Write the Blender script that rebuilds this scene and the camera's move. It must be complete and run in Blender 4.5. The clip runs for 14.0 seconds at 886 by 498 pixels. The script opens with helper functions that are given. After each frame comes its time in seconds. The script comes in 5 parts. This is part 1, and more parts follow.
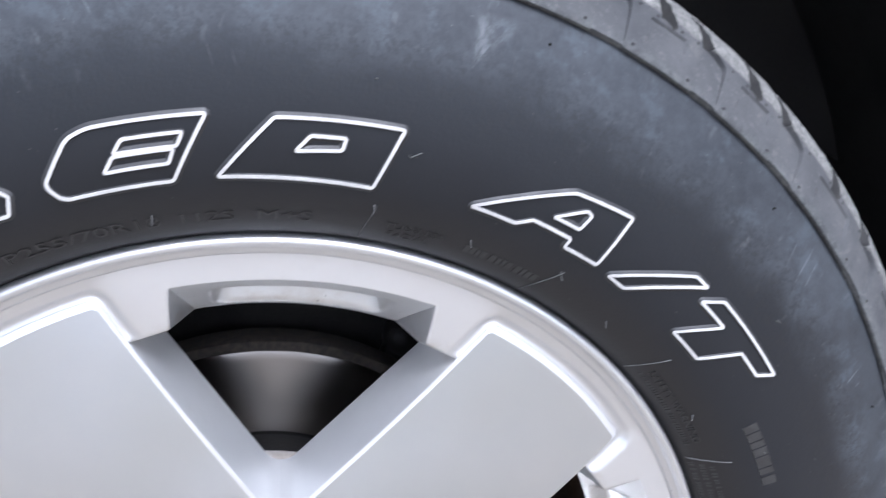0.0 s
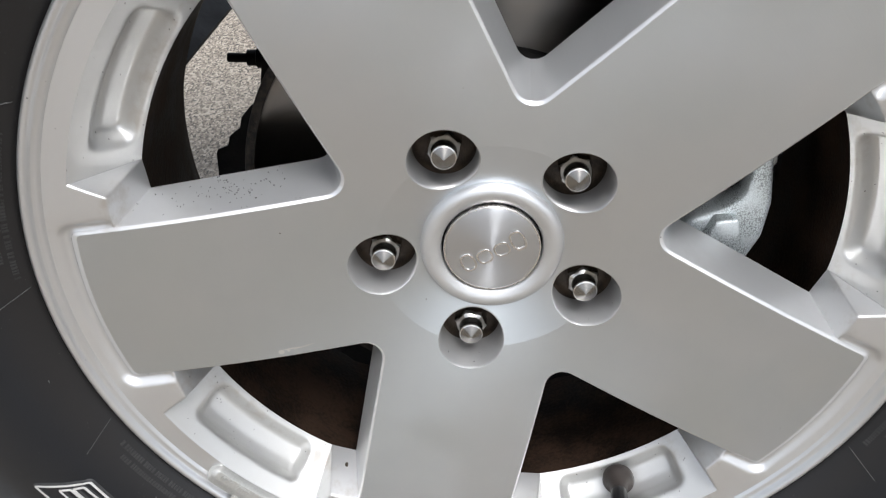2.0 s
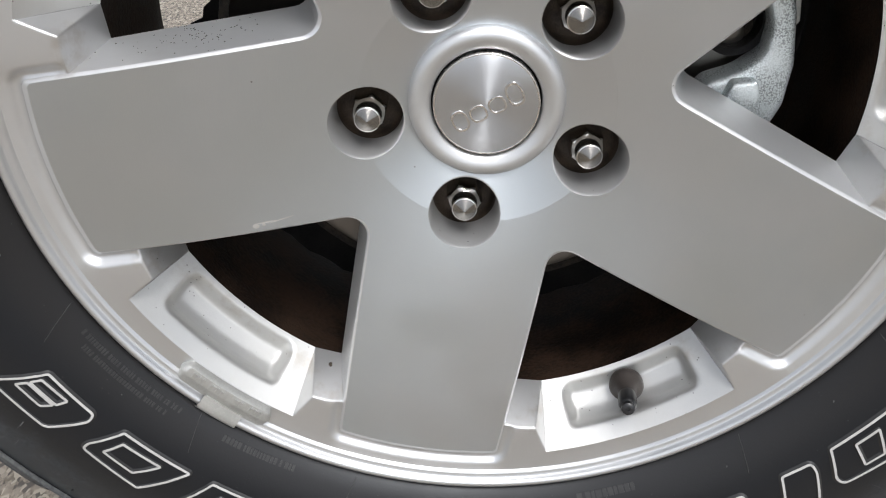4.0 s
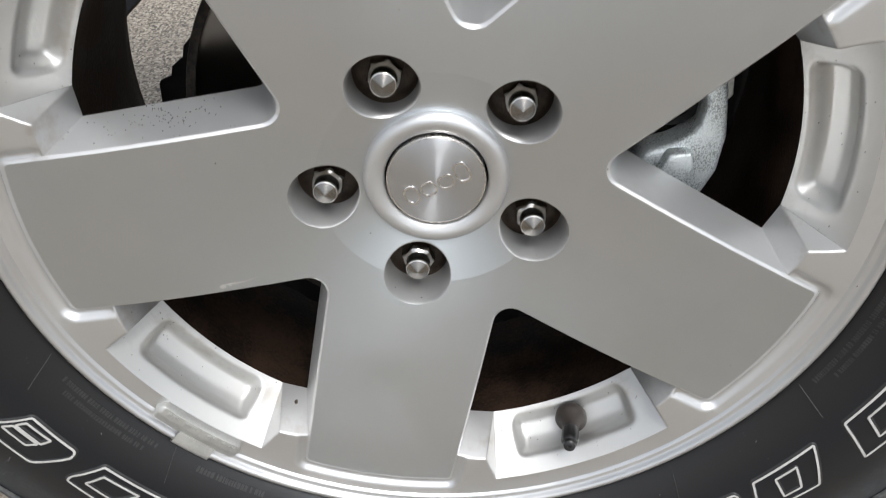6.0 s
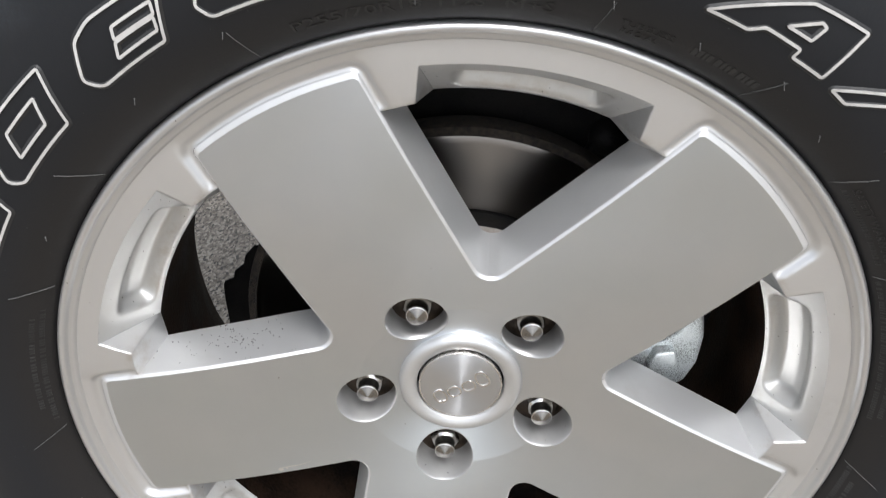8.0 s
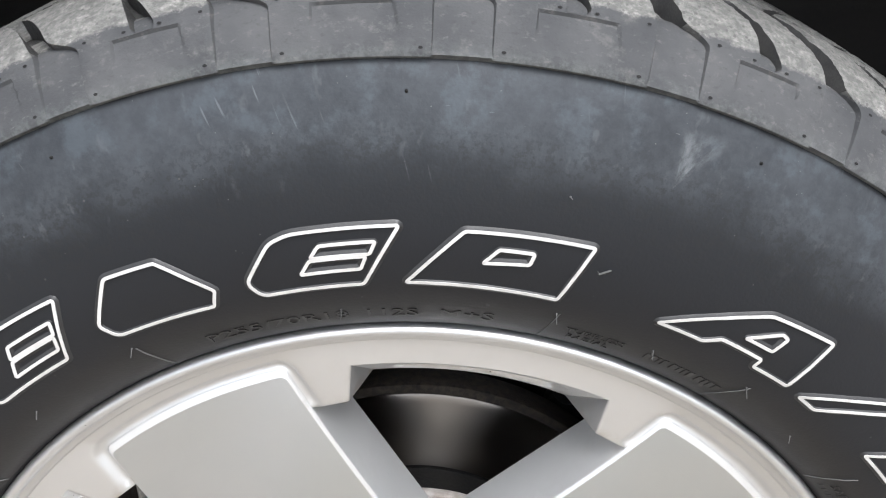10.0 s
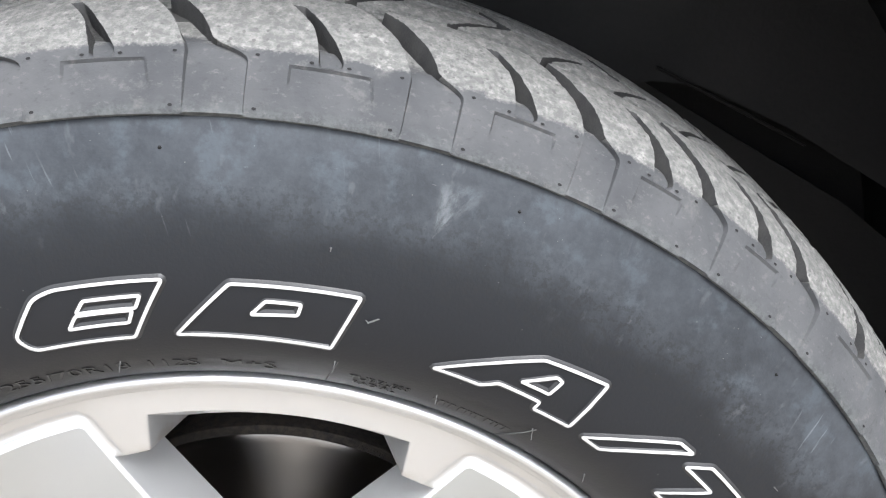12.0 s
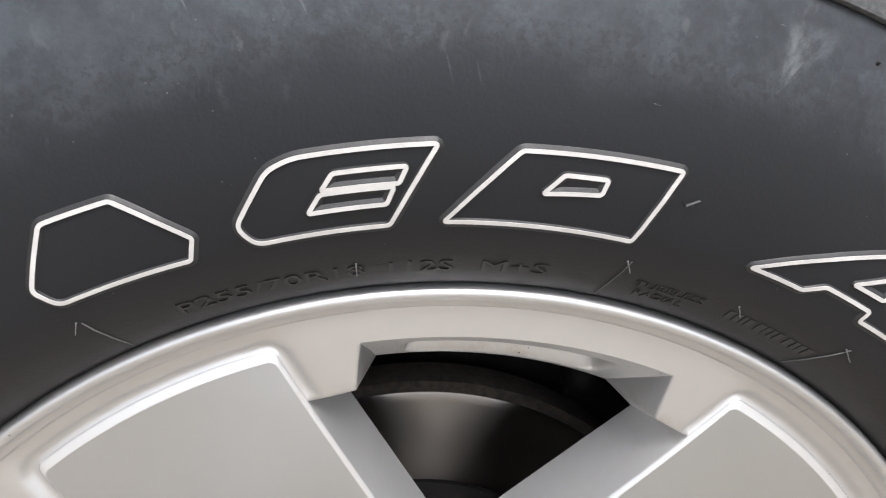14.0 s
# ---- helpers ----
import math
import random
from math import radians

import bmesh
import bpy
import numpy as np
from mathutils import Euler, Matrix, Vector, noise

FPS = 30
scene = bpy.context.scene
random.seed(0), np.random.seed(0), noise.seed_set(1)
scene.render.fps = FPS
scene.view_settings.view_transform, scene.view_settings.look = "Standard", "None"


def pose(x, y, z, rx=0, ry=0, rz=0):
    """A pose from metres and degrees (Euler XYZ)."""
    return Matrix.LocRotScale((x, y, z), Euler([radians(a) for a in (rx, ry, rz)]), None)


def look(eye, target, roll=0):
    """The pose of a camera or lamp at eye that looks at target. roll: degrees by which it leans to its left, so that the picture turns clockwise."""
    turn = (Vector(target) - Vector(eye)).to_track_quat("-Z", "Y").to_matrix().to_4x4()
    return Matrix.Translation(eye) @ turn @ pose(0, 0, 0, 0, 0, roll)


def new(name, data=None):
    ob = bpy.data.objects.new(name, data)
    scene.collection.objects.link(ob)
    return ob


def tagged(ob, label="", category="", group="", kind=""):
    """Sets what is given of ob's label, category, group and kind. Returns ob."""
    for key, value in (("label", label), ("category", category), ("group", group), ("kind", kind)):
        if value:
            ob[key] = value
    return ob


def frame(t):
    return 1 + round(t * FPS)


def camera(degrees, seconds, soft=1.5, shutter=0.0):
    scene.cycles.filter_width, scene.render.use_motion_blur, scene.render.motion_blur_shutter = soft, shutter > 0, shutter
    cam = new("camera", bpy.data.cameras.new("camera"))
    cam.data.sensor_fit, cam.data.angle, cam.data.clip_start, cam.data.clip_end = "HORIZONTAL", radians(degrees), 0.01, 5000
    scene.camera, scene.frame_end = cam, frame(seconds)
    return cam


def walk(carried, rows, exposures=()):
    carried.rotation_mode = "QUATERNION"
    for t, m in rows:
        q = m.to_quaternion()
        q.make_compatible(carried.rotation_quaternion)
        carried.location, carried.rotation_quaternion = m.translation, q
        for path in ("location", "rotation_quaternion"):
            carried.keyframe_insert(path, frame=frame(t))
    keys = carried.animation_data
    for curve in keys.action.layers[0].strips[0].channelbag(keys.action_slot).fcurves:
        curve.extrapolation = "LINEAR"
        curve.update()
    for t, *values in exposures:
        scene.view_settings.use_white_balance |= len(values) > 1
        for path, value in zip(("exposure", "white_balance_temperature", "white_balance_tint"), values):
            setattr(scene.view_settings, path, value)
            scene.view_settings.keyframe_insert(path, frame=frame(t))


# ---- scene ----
EXPOSURES = [(0.0, 1.80, 5600, 15), (0.5, 1.5, 5850, 15), (1.0, 1.22, 6150, 12), (1.5, 1.05, 6250, 10), (2.0, 1.02, 6280, 10), (2.5, 0.88, 6320, 10), (3.0, 0.80, 6340, 10), (5.5, 0.80, 6330, 10), (6.0, 0.82, 6360, 9), (6.5, 0.84, 6360, 9), (7.0, 0.96, 6330, 9),
             (7.5, 1.04, 6330, 10), (8.0, 1.14, 6330, 10), (8.5, 1.25, 6300, 10), (9.0, 1.42, 6280, 10), (11.5, 1.97, 6200, 10), (12.0, 2.10, 6180, 10), (12.5, 2.26, 6220, 11), (13.0, 1.98, 6250, 11), (13.5, 1.61, 6450, 13), (14.0, 1.46, 6430, 12)]
# ---- path begin ----
cam = camera(56.0, 14.0, soft=1.1, shutter=0.2)
PATH = [
    (0.0, 0.0265, -0.3601, 0.7675, 69.92, 0.35, -11.84),
    (0.5, -0.0147, -0.3527, 0.7554, 66.18, 0.25, -5.72),
    (1.0, -0.0381, -0.3729, 0.7178, 66.07, -0.13, -2.26),
    (1.5, -0.0367, -0.3953, 0.6745, 63.47, -0.13, -0.70),
    (2.0, -0.0232, -0.3859, 0.6487, 57.92, -0.42, 0.97),
    (2.5, -0.0169, -0.3820, 0.6040, 57.51, -0.45, 1.57),
    (3.0, -0.0150, -0.3889, 0.5679, 59.01, 0.05, 1.42),
    (3.2, -0.0165, -0.3929, 0.5573, 58.86, -0.13, 1.13),
    (5.5, -0.0011, -0.3798, 0.5775, 56.68, -0.26, 1.53),
    (6.0, 0.0050, -0.3816, 0.6338, 54.60, -0.87, 0.69),
    (6.5, 0.0115, -0.4020, 0.6789, 55.20, -0.30, 1.35),
    (7.0, 0.0153, -0.4102, 0.7143, 55.23, -0.18, 1.27),
    (7.5, 0.0113, -0.4117, 0.7510, 55.34, 0.15, 1.22),
    (8.0, -0.0045, -0.4038, 0.7709, 57.69, -0.02, 0.99),
    (8.5, -0.0148, -0.3700, 0.7939, 59.21, 0.19, 1.00),
    (9.0, -0.0033, -0.3434, 0.8332, 61.24, 0.39, 0.80),
    (9.2, 0.0019, -0.3365, 0.8418, 62.33, 0.08, 0.10),
    (11.3, 0.0365, -0.3237, 0.8249, 65.56, 0.92, -0.16),
    (11.5, 0.0424, -0.3240, 0.8243, 65.53, 0.81, -0.60),
    (12.0, 0.1037, -0.3259, 0.8509, 65.82, 0.63, -2.09),
    (12.5, 0.0960, -0.3153, 0.8297, 66.52, 1.03, -3.70),
    (13.0, 0.0483, -0.2942, 0.7944, 66.76, 0.12, -5.88),
    (13.5, 0.0015, -0.2824, 0.7781, 67.59, -0.33, -6.17),
    (14.0, -0.0217, -0.2710, 0.7743, 67.37, -0.52, -5.75),
]
walk(cam, [(t, pose(x, y, z, rx, ry, rz)) for t, x, y, z, rx, ry, rz in PATH], EXPOSURES)
# ---- path end ----

# ---- world and light: an overcast day ----
world = bpy.data.worlds.new("world")
scene.world = world
world.use_nodes = True
wt = world.node_tree
sky = wt.nodes.new("ShaderNodeTexSky")
sky.sky_type, sky.sun_disc = "NISHITA", False
sky.sun_elevation, sky.sun_rotation = radians(58), radians(163)
sky.air_density, sky.dust_density = 1.0, 3.0
grey = wt.nodes.new("ShaderNodeHueSaturation")
grey.inputs["Saturation"].default_value = 0.3
wt.links.new(sky.outputs[0], grey.inputs["Color"])
wt.links.new(grey.outputs[0], wt.nodes["Background"].inputs[0])
wt.nodes["Background"].inputs[1].default_value = 0.11
sun = new("sun", bpy.data.lights.new("sun", "SUN"))
sun.data.energy, sun.data.angle, sun.data.color = 1.2, radians(25), (1.0, 0.98, 0.96)
sun.matrix_world = look((0.9, -3.0, 5.0), (0, 0, 0))

# ---- materials ----
def shader(name, colour, rough=0.5, metal=0.0, coat=0.0, spec=0.5):
    m = bpy.data.materials.new(name)
    m.use_nodes = True
    b = m.node_tree.nodes["Principled BSDF"]
    b.inputs["Base Color"].default_value = (*colour, 1)
    b.inputs["Roughness"].default_value = rough
    b.inputs["Metallic"].default_value = metal
    b.inputs["Coat Weight"].default_value = coat
    b.inputs["Coat Roughness"].default_value = 0.12
    b.inputs["Specular IOR Level"].default_value = spec
    return m


class Nodes:
    """Short hands for building one material's node tree."""

    def __init__(self, m):
        self.t = m.node_tree
        self.b = self.t.nodes["Principled BSDF"]
        self.obj = self.t.nodes.new("ShaderNodeTexCoord").outputs["Object"]

    def put(self, a, b):
        self.t.links.new(a, b)

    def value(self, v, socket):
        if isinstance(v, (int, float)):
            socket.default_value = v
        else:
            self.put(v, socket)

    def math(self, op, a, b=0.0, c=0.0):
        n = self.t.nodes.new("ShaderNodeMath")
        n.operation = op
        for v, k in ((a, 0), (b, 1), (c, 2)):
            self.value(v, n.inputs[k])
        return n.outputs[0]

    def noise(self, scale, detail=3.0, vector=None, rough=0.55):
        n = self.t.nodes.new("ShaderNodeTexNoise")
        n.inputs["Scale"].default_value, n.inputs["Detail"].default_value, n.inputs["Roughness"].default_value = scale, detail, rough
        self.put(vector or self.obj, n.inputs["Vector"])
        return n.outputs[0]

    def cells(self, scale, vector=None, feature="F1", out="Distance"):
        n = self.t.nodes.new("ShaderNodeTexVoronoi")
        n.feature = feature
        n.inputs["Scale"].default_value = scale
        self.put(vector or self.obj, n.inputs["Vector"])
        return n.outputs[out]

    def ramp(self, v, a, b, lo=0.0, hi=1.0):
        n = self.t.nodes.new("ShaderNodeMapRange")
        n.interpolation_type = "SMOOTHSTEP"
        for x, k in ((v, "Value"), (a, "From Min"), (b, "From Max"), (lo, "To Min"), (hi, "To Max")):
            self.value(x, n.inputs[k])
        return n.outputs["Result"]

    def mix(self, f, a, b):
        n = self.t.nodes.new("ShaderNodeMix")
        n.data_type = "RGBA"
        self.value(f, n.inputs["Factor"])
        for v, k in ((a, 6), (b, 7)):
            if isinstance(v, tuple):
                n.inputs[k].default_value = (*v, 1)
            else:
                self.put(v, n.inputs[k])
        return n.outputs[2]

    def xyz(self, v=None):
        n = self.t.nodes.new("ShaderNodeSeparateXYZ")
        self.put(v or self.obj, n.inputs[0])
        return n.outputs

    def vec(self, x, y, z):
        n = self.t.nodes.new("ShaderNodeCombineXYZ")
        for v, k in ((x, 0), (y, 1), (z, 2)):
            self.value(v, n.inputs[k])
        return n.outputs[0]

    def polar(self):
        """Radius from the axle and the angle round it in radians."""
        x, y, z = self.xyz()
        r = self.math("SQRT", self.math("ADD", self.math("MULTIPLY", x, x), self.math("MULTIPLY", z, z)))
        return r, self.math("ARCTAN2", z, x), y

    def bump(self, h, strength, distance=0.001, normal=None):
        n = self.t.nodes.new("ShaderNodeBump")
        n.inputs["Strength"].default_value, n.inputs["Distance"].default_value = strength, distance
        self.put(h, n.inputs["Height"])
        if normal is not None:
            self.put(normal, n.inputs["Normal"])
        self.put(n.outputs[0], self.b.inputs["Normal"])
        return n.outputs[0]

    def rounded(self, radius):
        """A normal that softens hard edges over a small radius."""
        n = self.t.nodes.new("ShaderNodeBevel")
        n.samples = 6
        n.inputs["Radius"].default_value = radius
        return n.outputs[0]

    def turned(self):
        """Brush marks that run round the axle and spread the light along the radius."""
        x, y, z = self.xyz()
        t = self.t.nodes.new("ShaderNodeVectorTransform")
        t.vector_type, t.convert_from, t.convert_to = "VECTOR", "OBJECT", "WORLD"
        self.put(self.vec(x, 0.0, z), t.inputs[0])
        n = self.t.nodes.new("ShaderNodeVectorMath")
        n.operation = "NORMALIZE"
        self.put(t.outputs[0], n.inputs[0])
        self.put(n.outputs[0], self.b.inputs["Tangent"])

    def set(self, name, v):
        self.value(v, self.b.inputs[name])


def machined(name, colour, rough, lathe, turned=0.5):
    """Turned alloy: fine rings round the axle, dull patches and a few specks."""
    m = shader(name, colour, rough, 1.0)
    n = Nodes(m)
    r, a, y = n.polar()
    rings = n.noise(1.0, 2.0, n.vec(n.math("MULTIPLY", r, 2600.0), n.math("MULTIPLY", a, 1.5), 0.0))
    cloud = n.noise(9.0, 4.0)
    grain = n.noise(900.0, 2.0)
    n.set("Roughness", n.math("ADD", n.ramp(cloud, 0.3, 0.7, rough - 0.06, rough + 0.08), n.math("MULTIPLY", n.math("SUBTRACT", rings, 0.5), 0.12)))
    # Random tint patches stand in for varied reflections on the face.
    reflected_tint = n.mix(n.ramp(n.noise(6.0, 3.0), 0.36, 0.64), colour, (colour[0] * 0.945, colour[1] * 0.97, colour[2] * 0.965))
    spot = n.math("MULTIPLY", n.ramp(n.cells(75.0), 0.025, 0.05, 1.0, 0.0), n.ramp(n.noise(19.0, 2.0), 0.58, 0.66))
    film = n.mix(n.ramp(cloud, 0.35, 0.75, 0.0, 0.35), reflected_tint, tuple(c * 0.88 for c in colour))
    n.set("Base Color", n.mix(n.math("MULTIPLY", spot, 0.7), film, (0.16, 0.15, 0.14)))
    nick = n.math("MULTIPLY", n.ramp(n.cells(75.0), 0.025, 0.05, 1.0, 0.0), n.ramp(n.noise(19.0, 2.0), 0.58, 0.66))
    wave = n.math("ADD", n.math("MULTIPLY", n.noise(11.0, 2.0), 16.0), n.math("MULTIPLY", n.noise(60.0, 3.0), 1.2))
    h = n.math("ADD", n.math("MULTIPLY", rings, lathe), n.math("MULTIPLY", grain, 0.5))
    n.bump(n.math("SUBTRACT", n.math("ADD", h, wave), n.math("MULTIPLY", nick, 1.5)), 0.10, 0.0006)
    n.set("Anisotropic", turned)
    n.turned()
    return m


def silver(name, colour, rough, dirt=0.60, soft=0.0017, cast=0.05, metal=0.85):
    """Metallic silver paint with road film and dark specks of tar."""
    m = shader(name, colour, rough, metal, 0.12)
    n = Nodes(m)
    flake = n.cells(2600.0, out="Color")
    cloud, fine = n.noise(14.0, 4.0), n.noise(220.0, 4.0)
    speck = n.ramp(n.cells(170.0), 0.05, 0.09, 1.0, 0.0)
    speck = n.math("MULTIPLY", speck, n.ramp(n.noise(23.0, 2.0), dirt, dirt + 0.08))
    film = n.ramp(cloud, 0.45, 0.8, 0.0, 0.35)
    col = n.mix(n.math("MULTIPLY", film, fine), colour, (0.42, 0.40, 0.36))
    r, a, y = n.polar()
    stain = n.math("MULTIPLY", n.ramp(n.math("ABSOLUTE", n.math("SUBTRACT", r, 0.209)), 0.002, 0.008, 1.0, 0.0), n.ramp(n.noise(45.0, 5.0, rough=0.65), 0.48, 0.68))
    col = n.mix(n.math("MULTIPLY", stain, 0.30), col, (0.30, 0.235, 0.165))
    n.set("Base Color", n.mix(n.math("MULTIPLY", speck, 0.85), col, (0.05, 0.045, 0.04)))
    n.set("Roughness", n.math("ADD", n.ramp(cloud, 0.3, 0.8, rough - 0.05, rough + 0.10), n.math("MULTIPLY", speck, 0.3)))
    n.bump(n.math("ADD", n.xyz(flake)[0], n.math("MULTIPLY", fine, 2.0)), cast, 0.0008, n.rounded(soft))
    return m


def rubber(name):
    """Sidewall rubber, its outer half greyed by oxidation and painted sheen, with rubbed streaks and one pale scuff."""
    m = shader(name, (0.02, 0.02, 0.021), 0.5, spec=0.40)
    n = Nodes(m)
    r, a, y = n.polar()
    big, mid, fine = n.noise(11.0, 5.0), n.noise(55.0, 5.0), n.noise(700.0, 3.0)
    edge = n.math("ADD", r, n.math("MULTIPLY", n.math("SUBTRACT", mid, 0.5), 0.022))
    band = n.ramp(edge, 0.326, 0.352)
    patch = n.ramp(n.math("ADD", n.math("MULTIPLY", big, 0.6), n.math("MULTIPLY", mid, 0.4)), 0.36, 0.64)
    mottle = n.ramp(n.noise(150.0, 6.0, rough=0.72), 0.34, 0.66)
    # Grey band: oxidised film plus the sky's sheen, put into the colour.
    bloom_sheen = n.math("MULTIPLY", band, n.math("ADD", n.math("MULTIPLY", n.math("ADD", n.math("MULTIPLY", patch, 0.6), n.math("MULTIPLY", mottle, 0.4)), 0.80), 0.20))
    streak = n.noise(1.0, 4.0, n.vec(n.math("MULTIPLY", r, 60.0), n.math("MULTIPLY", a, 46.0), n.math("MULTIPLY", r, 20.0)))
    streak = n.math("MULTIPLY", n.ramp(streak, 0.62, 0.74), n.ramp(r, 0.318, 0.345))
    blotch = n.math("MULTIPLY", n.ramp(n.noise(48.0, 7.0, rough=0.68), 0.50, 0.66), n.ramp(edge, 0.332, 0.356))
    col = n.mix(bloom_sheen, (0.0074, 0.0081, 0.0102), (0.0390, 0.0435, 0.0490))
    col = n.mix(n.math("MULTIPLY", blotch, 0.5), col, (0.055, 0.066, 0.076))
    col = n.mix(n.math("MULTIPLY", streak, 0.35), col, (0.085, 0.09, 0.095))
    # inner band a touch browner
    brown = n.math("MULTIPLY", n.ramp(r, 0.262, 0.288, 1.0, 0.0), 0.7)
    col = n.mix(brown, col, (0.0125, 0.0105, 0.0092))
    # the pale feathered scuff near the top
    sx = n.math("MULTIPLY", n.math("SUBTRACT", 1.4137, a), 0.35)
    sz = n.math("SUBTRACT", r, 0.3416)
    fan = n.math("DIVIDE", sx, n.math("MAXIMUM", sz, 0.001))
    comb = n.noise(1.0, 5.0, n.vec(n.math("MULTIPLY", fan, 2.6), n.math("MULTIPLY", sz, 90.0), 0.0), 0.62)
    fanned = n.math("MULTIPLY", n.ramp(fan, -0.22, 0.05), n.ramp(fan, 0.40, 0.85, 1.0, 0.0))
    reach = n.math("MULTIPLY", n.ramp(sz, 0.001, 0.010, 0.35, 1.0), n.math("MULTIPLY", n.ramp(sz, 0.0, 0.001), n.ramp(sz, 0.018, 0.026, 1.0, 0.0)))
    scuff = n.math("MULTIPLY", n.math("MULTIPLY", fanned, reach), n.ramp(comb, 0.34, 0.66))
    col = n.mix(n.math("MULTIPLY", scuff, 0.62), col, (0.14, 0.15, 0.155))
    # fine pale scratches
    sv = n.vec(n.math("ADD", n.math("MULTIPLY", a, 60.0), n.math("MULTIPLY", r, 190.0)), n.math("SUBTRACT", n.math("MULTIPLY", a, 10.0), n.math("MULTIPLY", r, 900.0)), 0.0)
    tv = n.vec(n.math("SUBTRACT", n.math("MULTIPLY", a, 150.0), n.math("MULTIPLY", r, 110.0)), n.math("ADD", n.math("MULTIPLY", a, 10.0), n.math("MULTIPLY", r, 34.0)), 3.0)
    scratch = n.math("MAXIMUM", n.ramp(n.noise(1.0, 2.0, sv, 0.4), 0.76, 0.81), n.math("MULTIPLY", n.ramp(n.noise(1.0, 2.0, tv, 0.4), 0.67, 0.74), n.ramp(n.noise(24.0, 1.0), 0.47, 0.58)))
    scratch = n.math("MULTIPLY", scratch, n.ramp(r, 0.322, 0.347))
    col = n.mix(n.math("MULTIPLY", scratch, 0.40), col, (0.135, 0.142, 0.15))
    speckle = n.math("MULTIPLY", n.ramp(n.noise(330.0, 3.0, rough=0.7), 0.47, 0.62), n.ramp(n.math("ABSOLUTE", n.math("SUBTRACT", r, 0.334)), 0.006, 0.026, 1.0, 0.0))
    col = n.mix(n.math("MULTIPLY", speckle, 0.6), col, (0.0095, 0.0095, 0.0100))
    dust = n.math("MULTIPLY", n.ramp(n.cells(95.0), 0.03, 0.055, 1.0, 0.0), n.ramp(n.noise(31.0, 1.0), 0.55, 0.65))
    col = n.mix(n.math("MULTIPLY", dust, 0.3), col, (0.11, 0.105, 0.10))
    mote = n.math("MULTIPLY", n.ramp(n.cells(260.0), 0.05, 0.085, 1.0, 0.0), n.ramp(n.noise(70.0, 2.0), 0.56, 0.64))
    col = n.mix(n.math("MULTIPLY", mote, 0.55), col, (0.13, 0.13, 0.125))
    n.set("Base Color", col)
    # Bluish tint stands in for a bluer sky in the reflections.
    n.b.inputs["Specular Tint"].default_value = (0.91, 0.955, 1.0, 1.0)
    n.set("Roughness", n.math("ADD", n.ramp(bloom_sheen, 0.0, 1.0, 0.44, 0.58), n.math("MULTIPLY", n.math("SUBTRACT", mid, 0.5), 0.12)))
    rings = n.noise(1.0, 2.0, n.vec(n.math("MULTIPLY", r, 900.0), n.math("MULTIPLY", a, 3.0), 0.0))
    n.bump(n.math("ADD", n.math("MULTIPLY", fine, 0.5), n.math("ADD", n.math("MULTIPLY", rings, 0.12), mid)), 0.16, 0.0009)
    return m


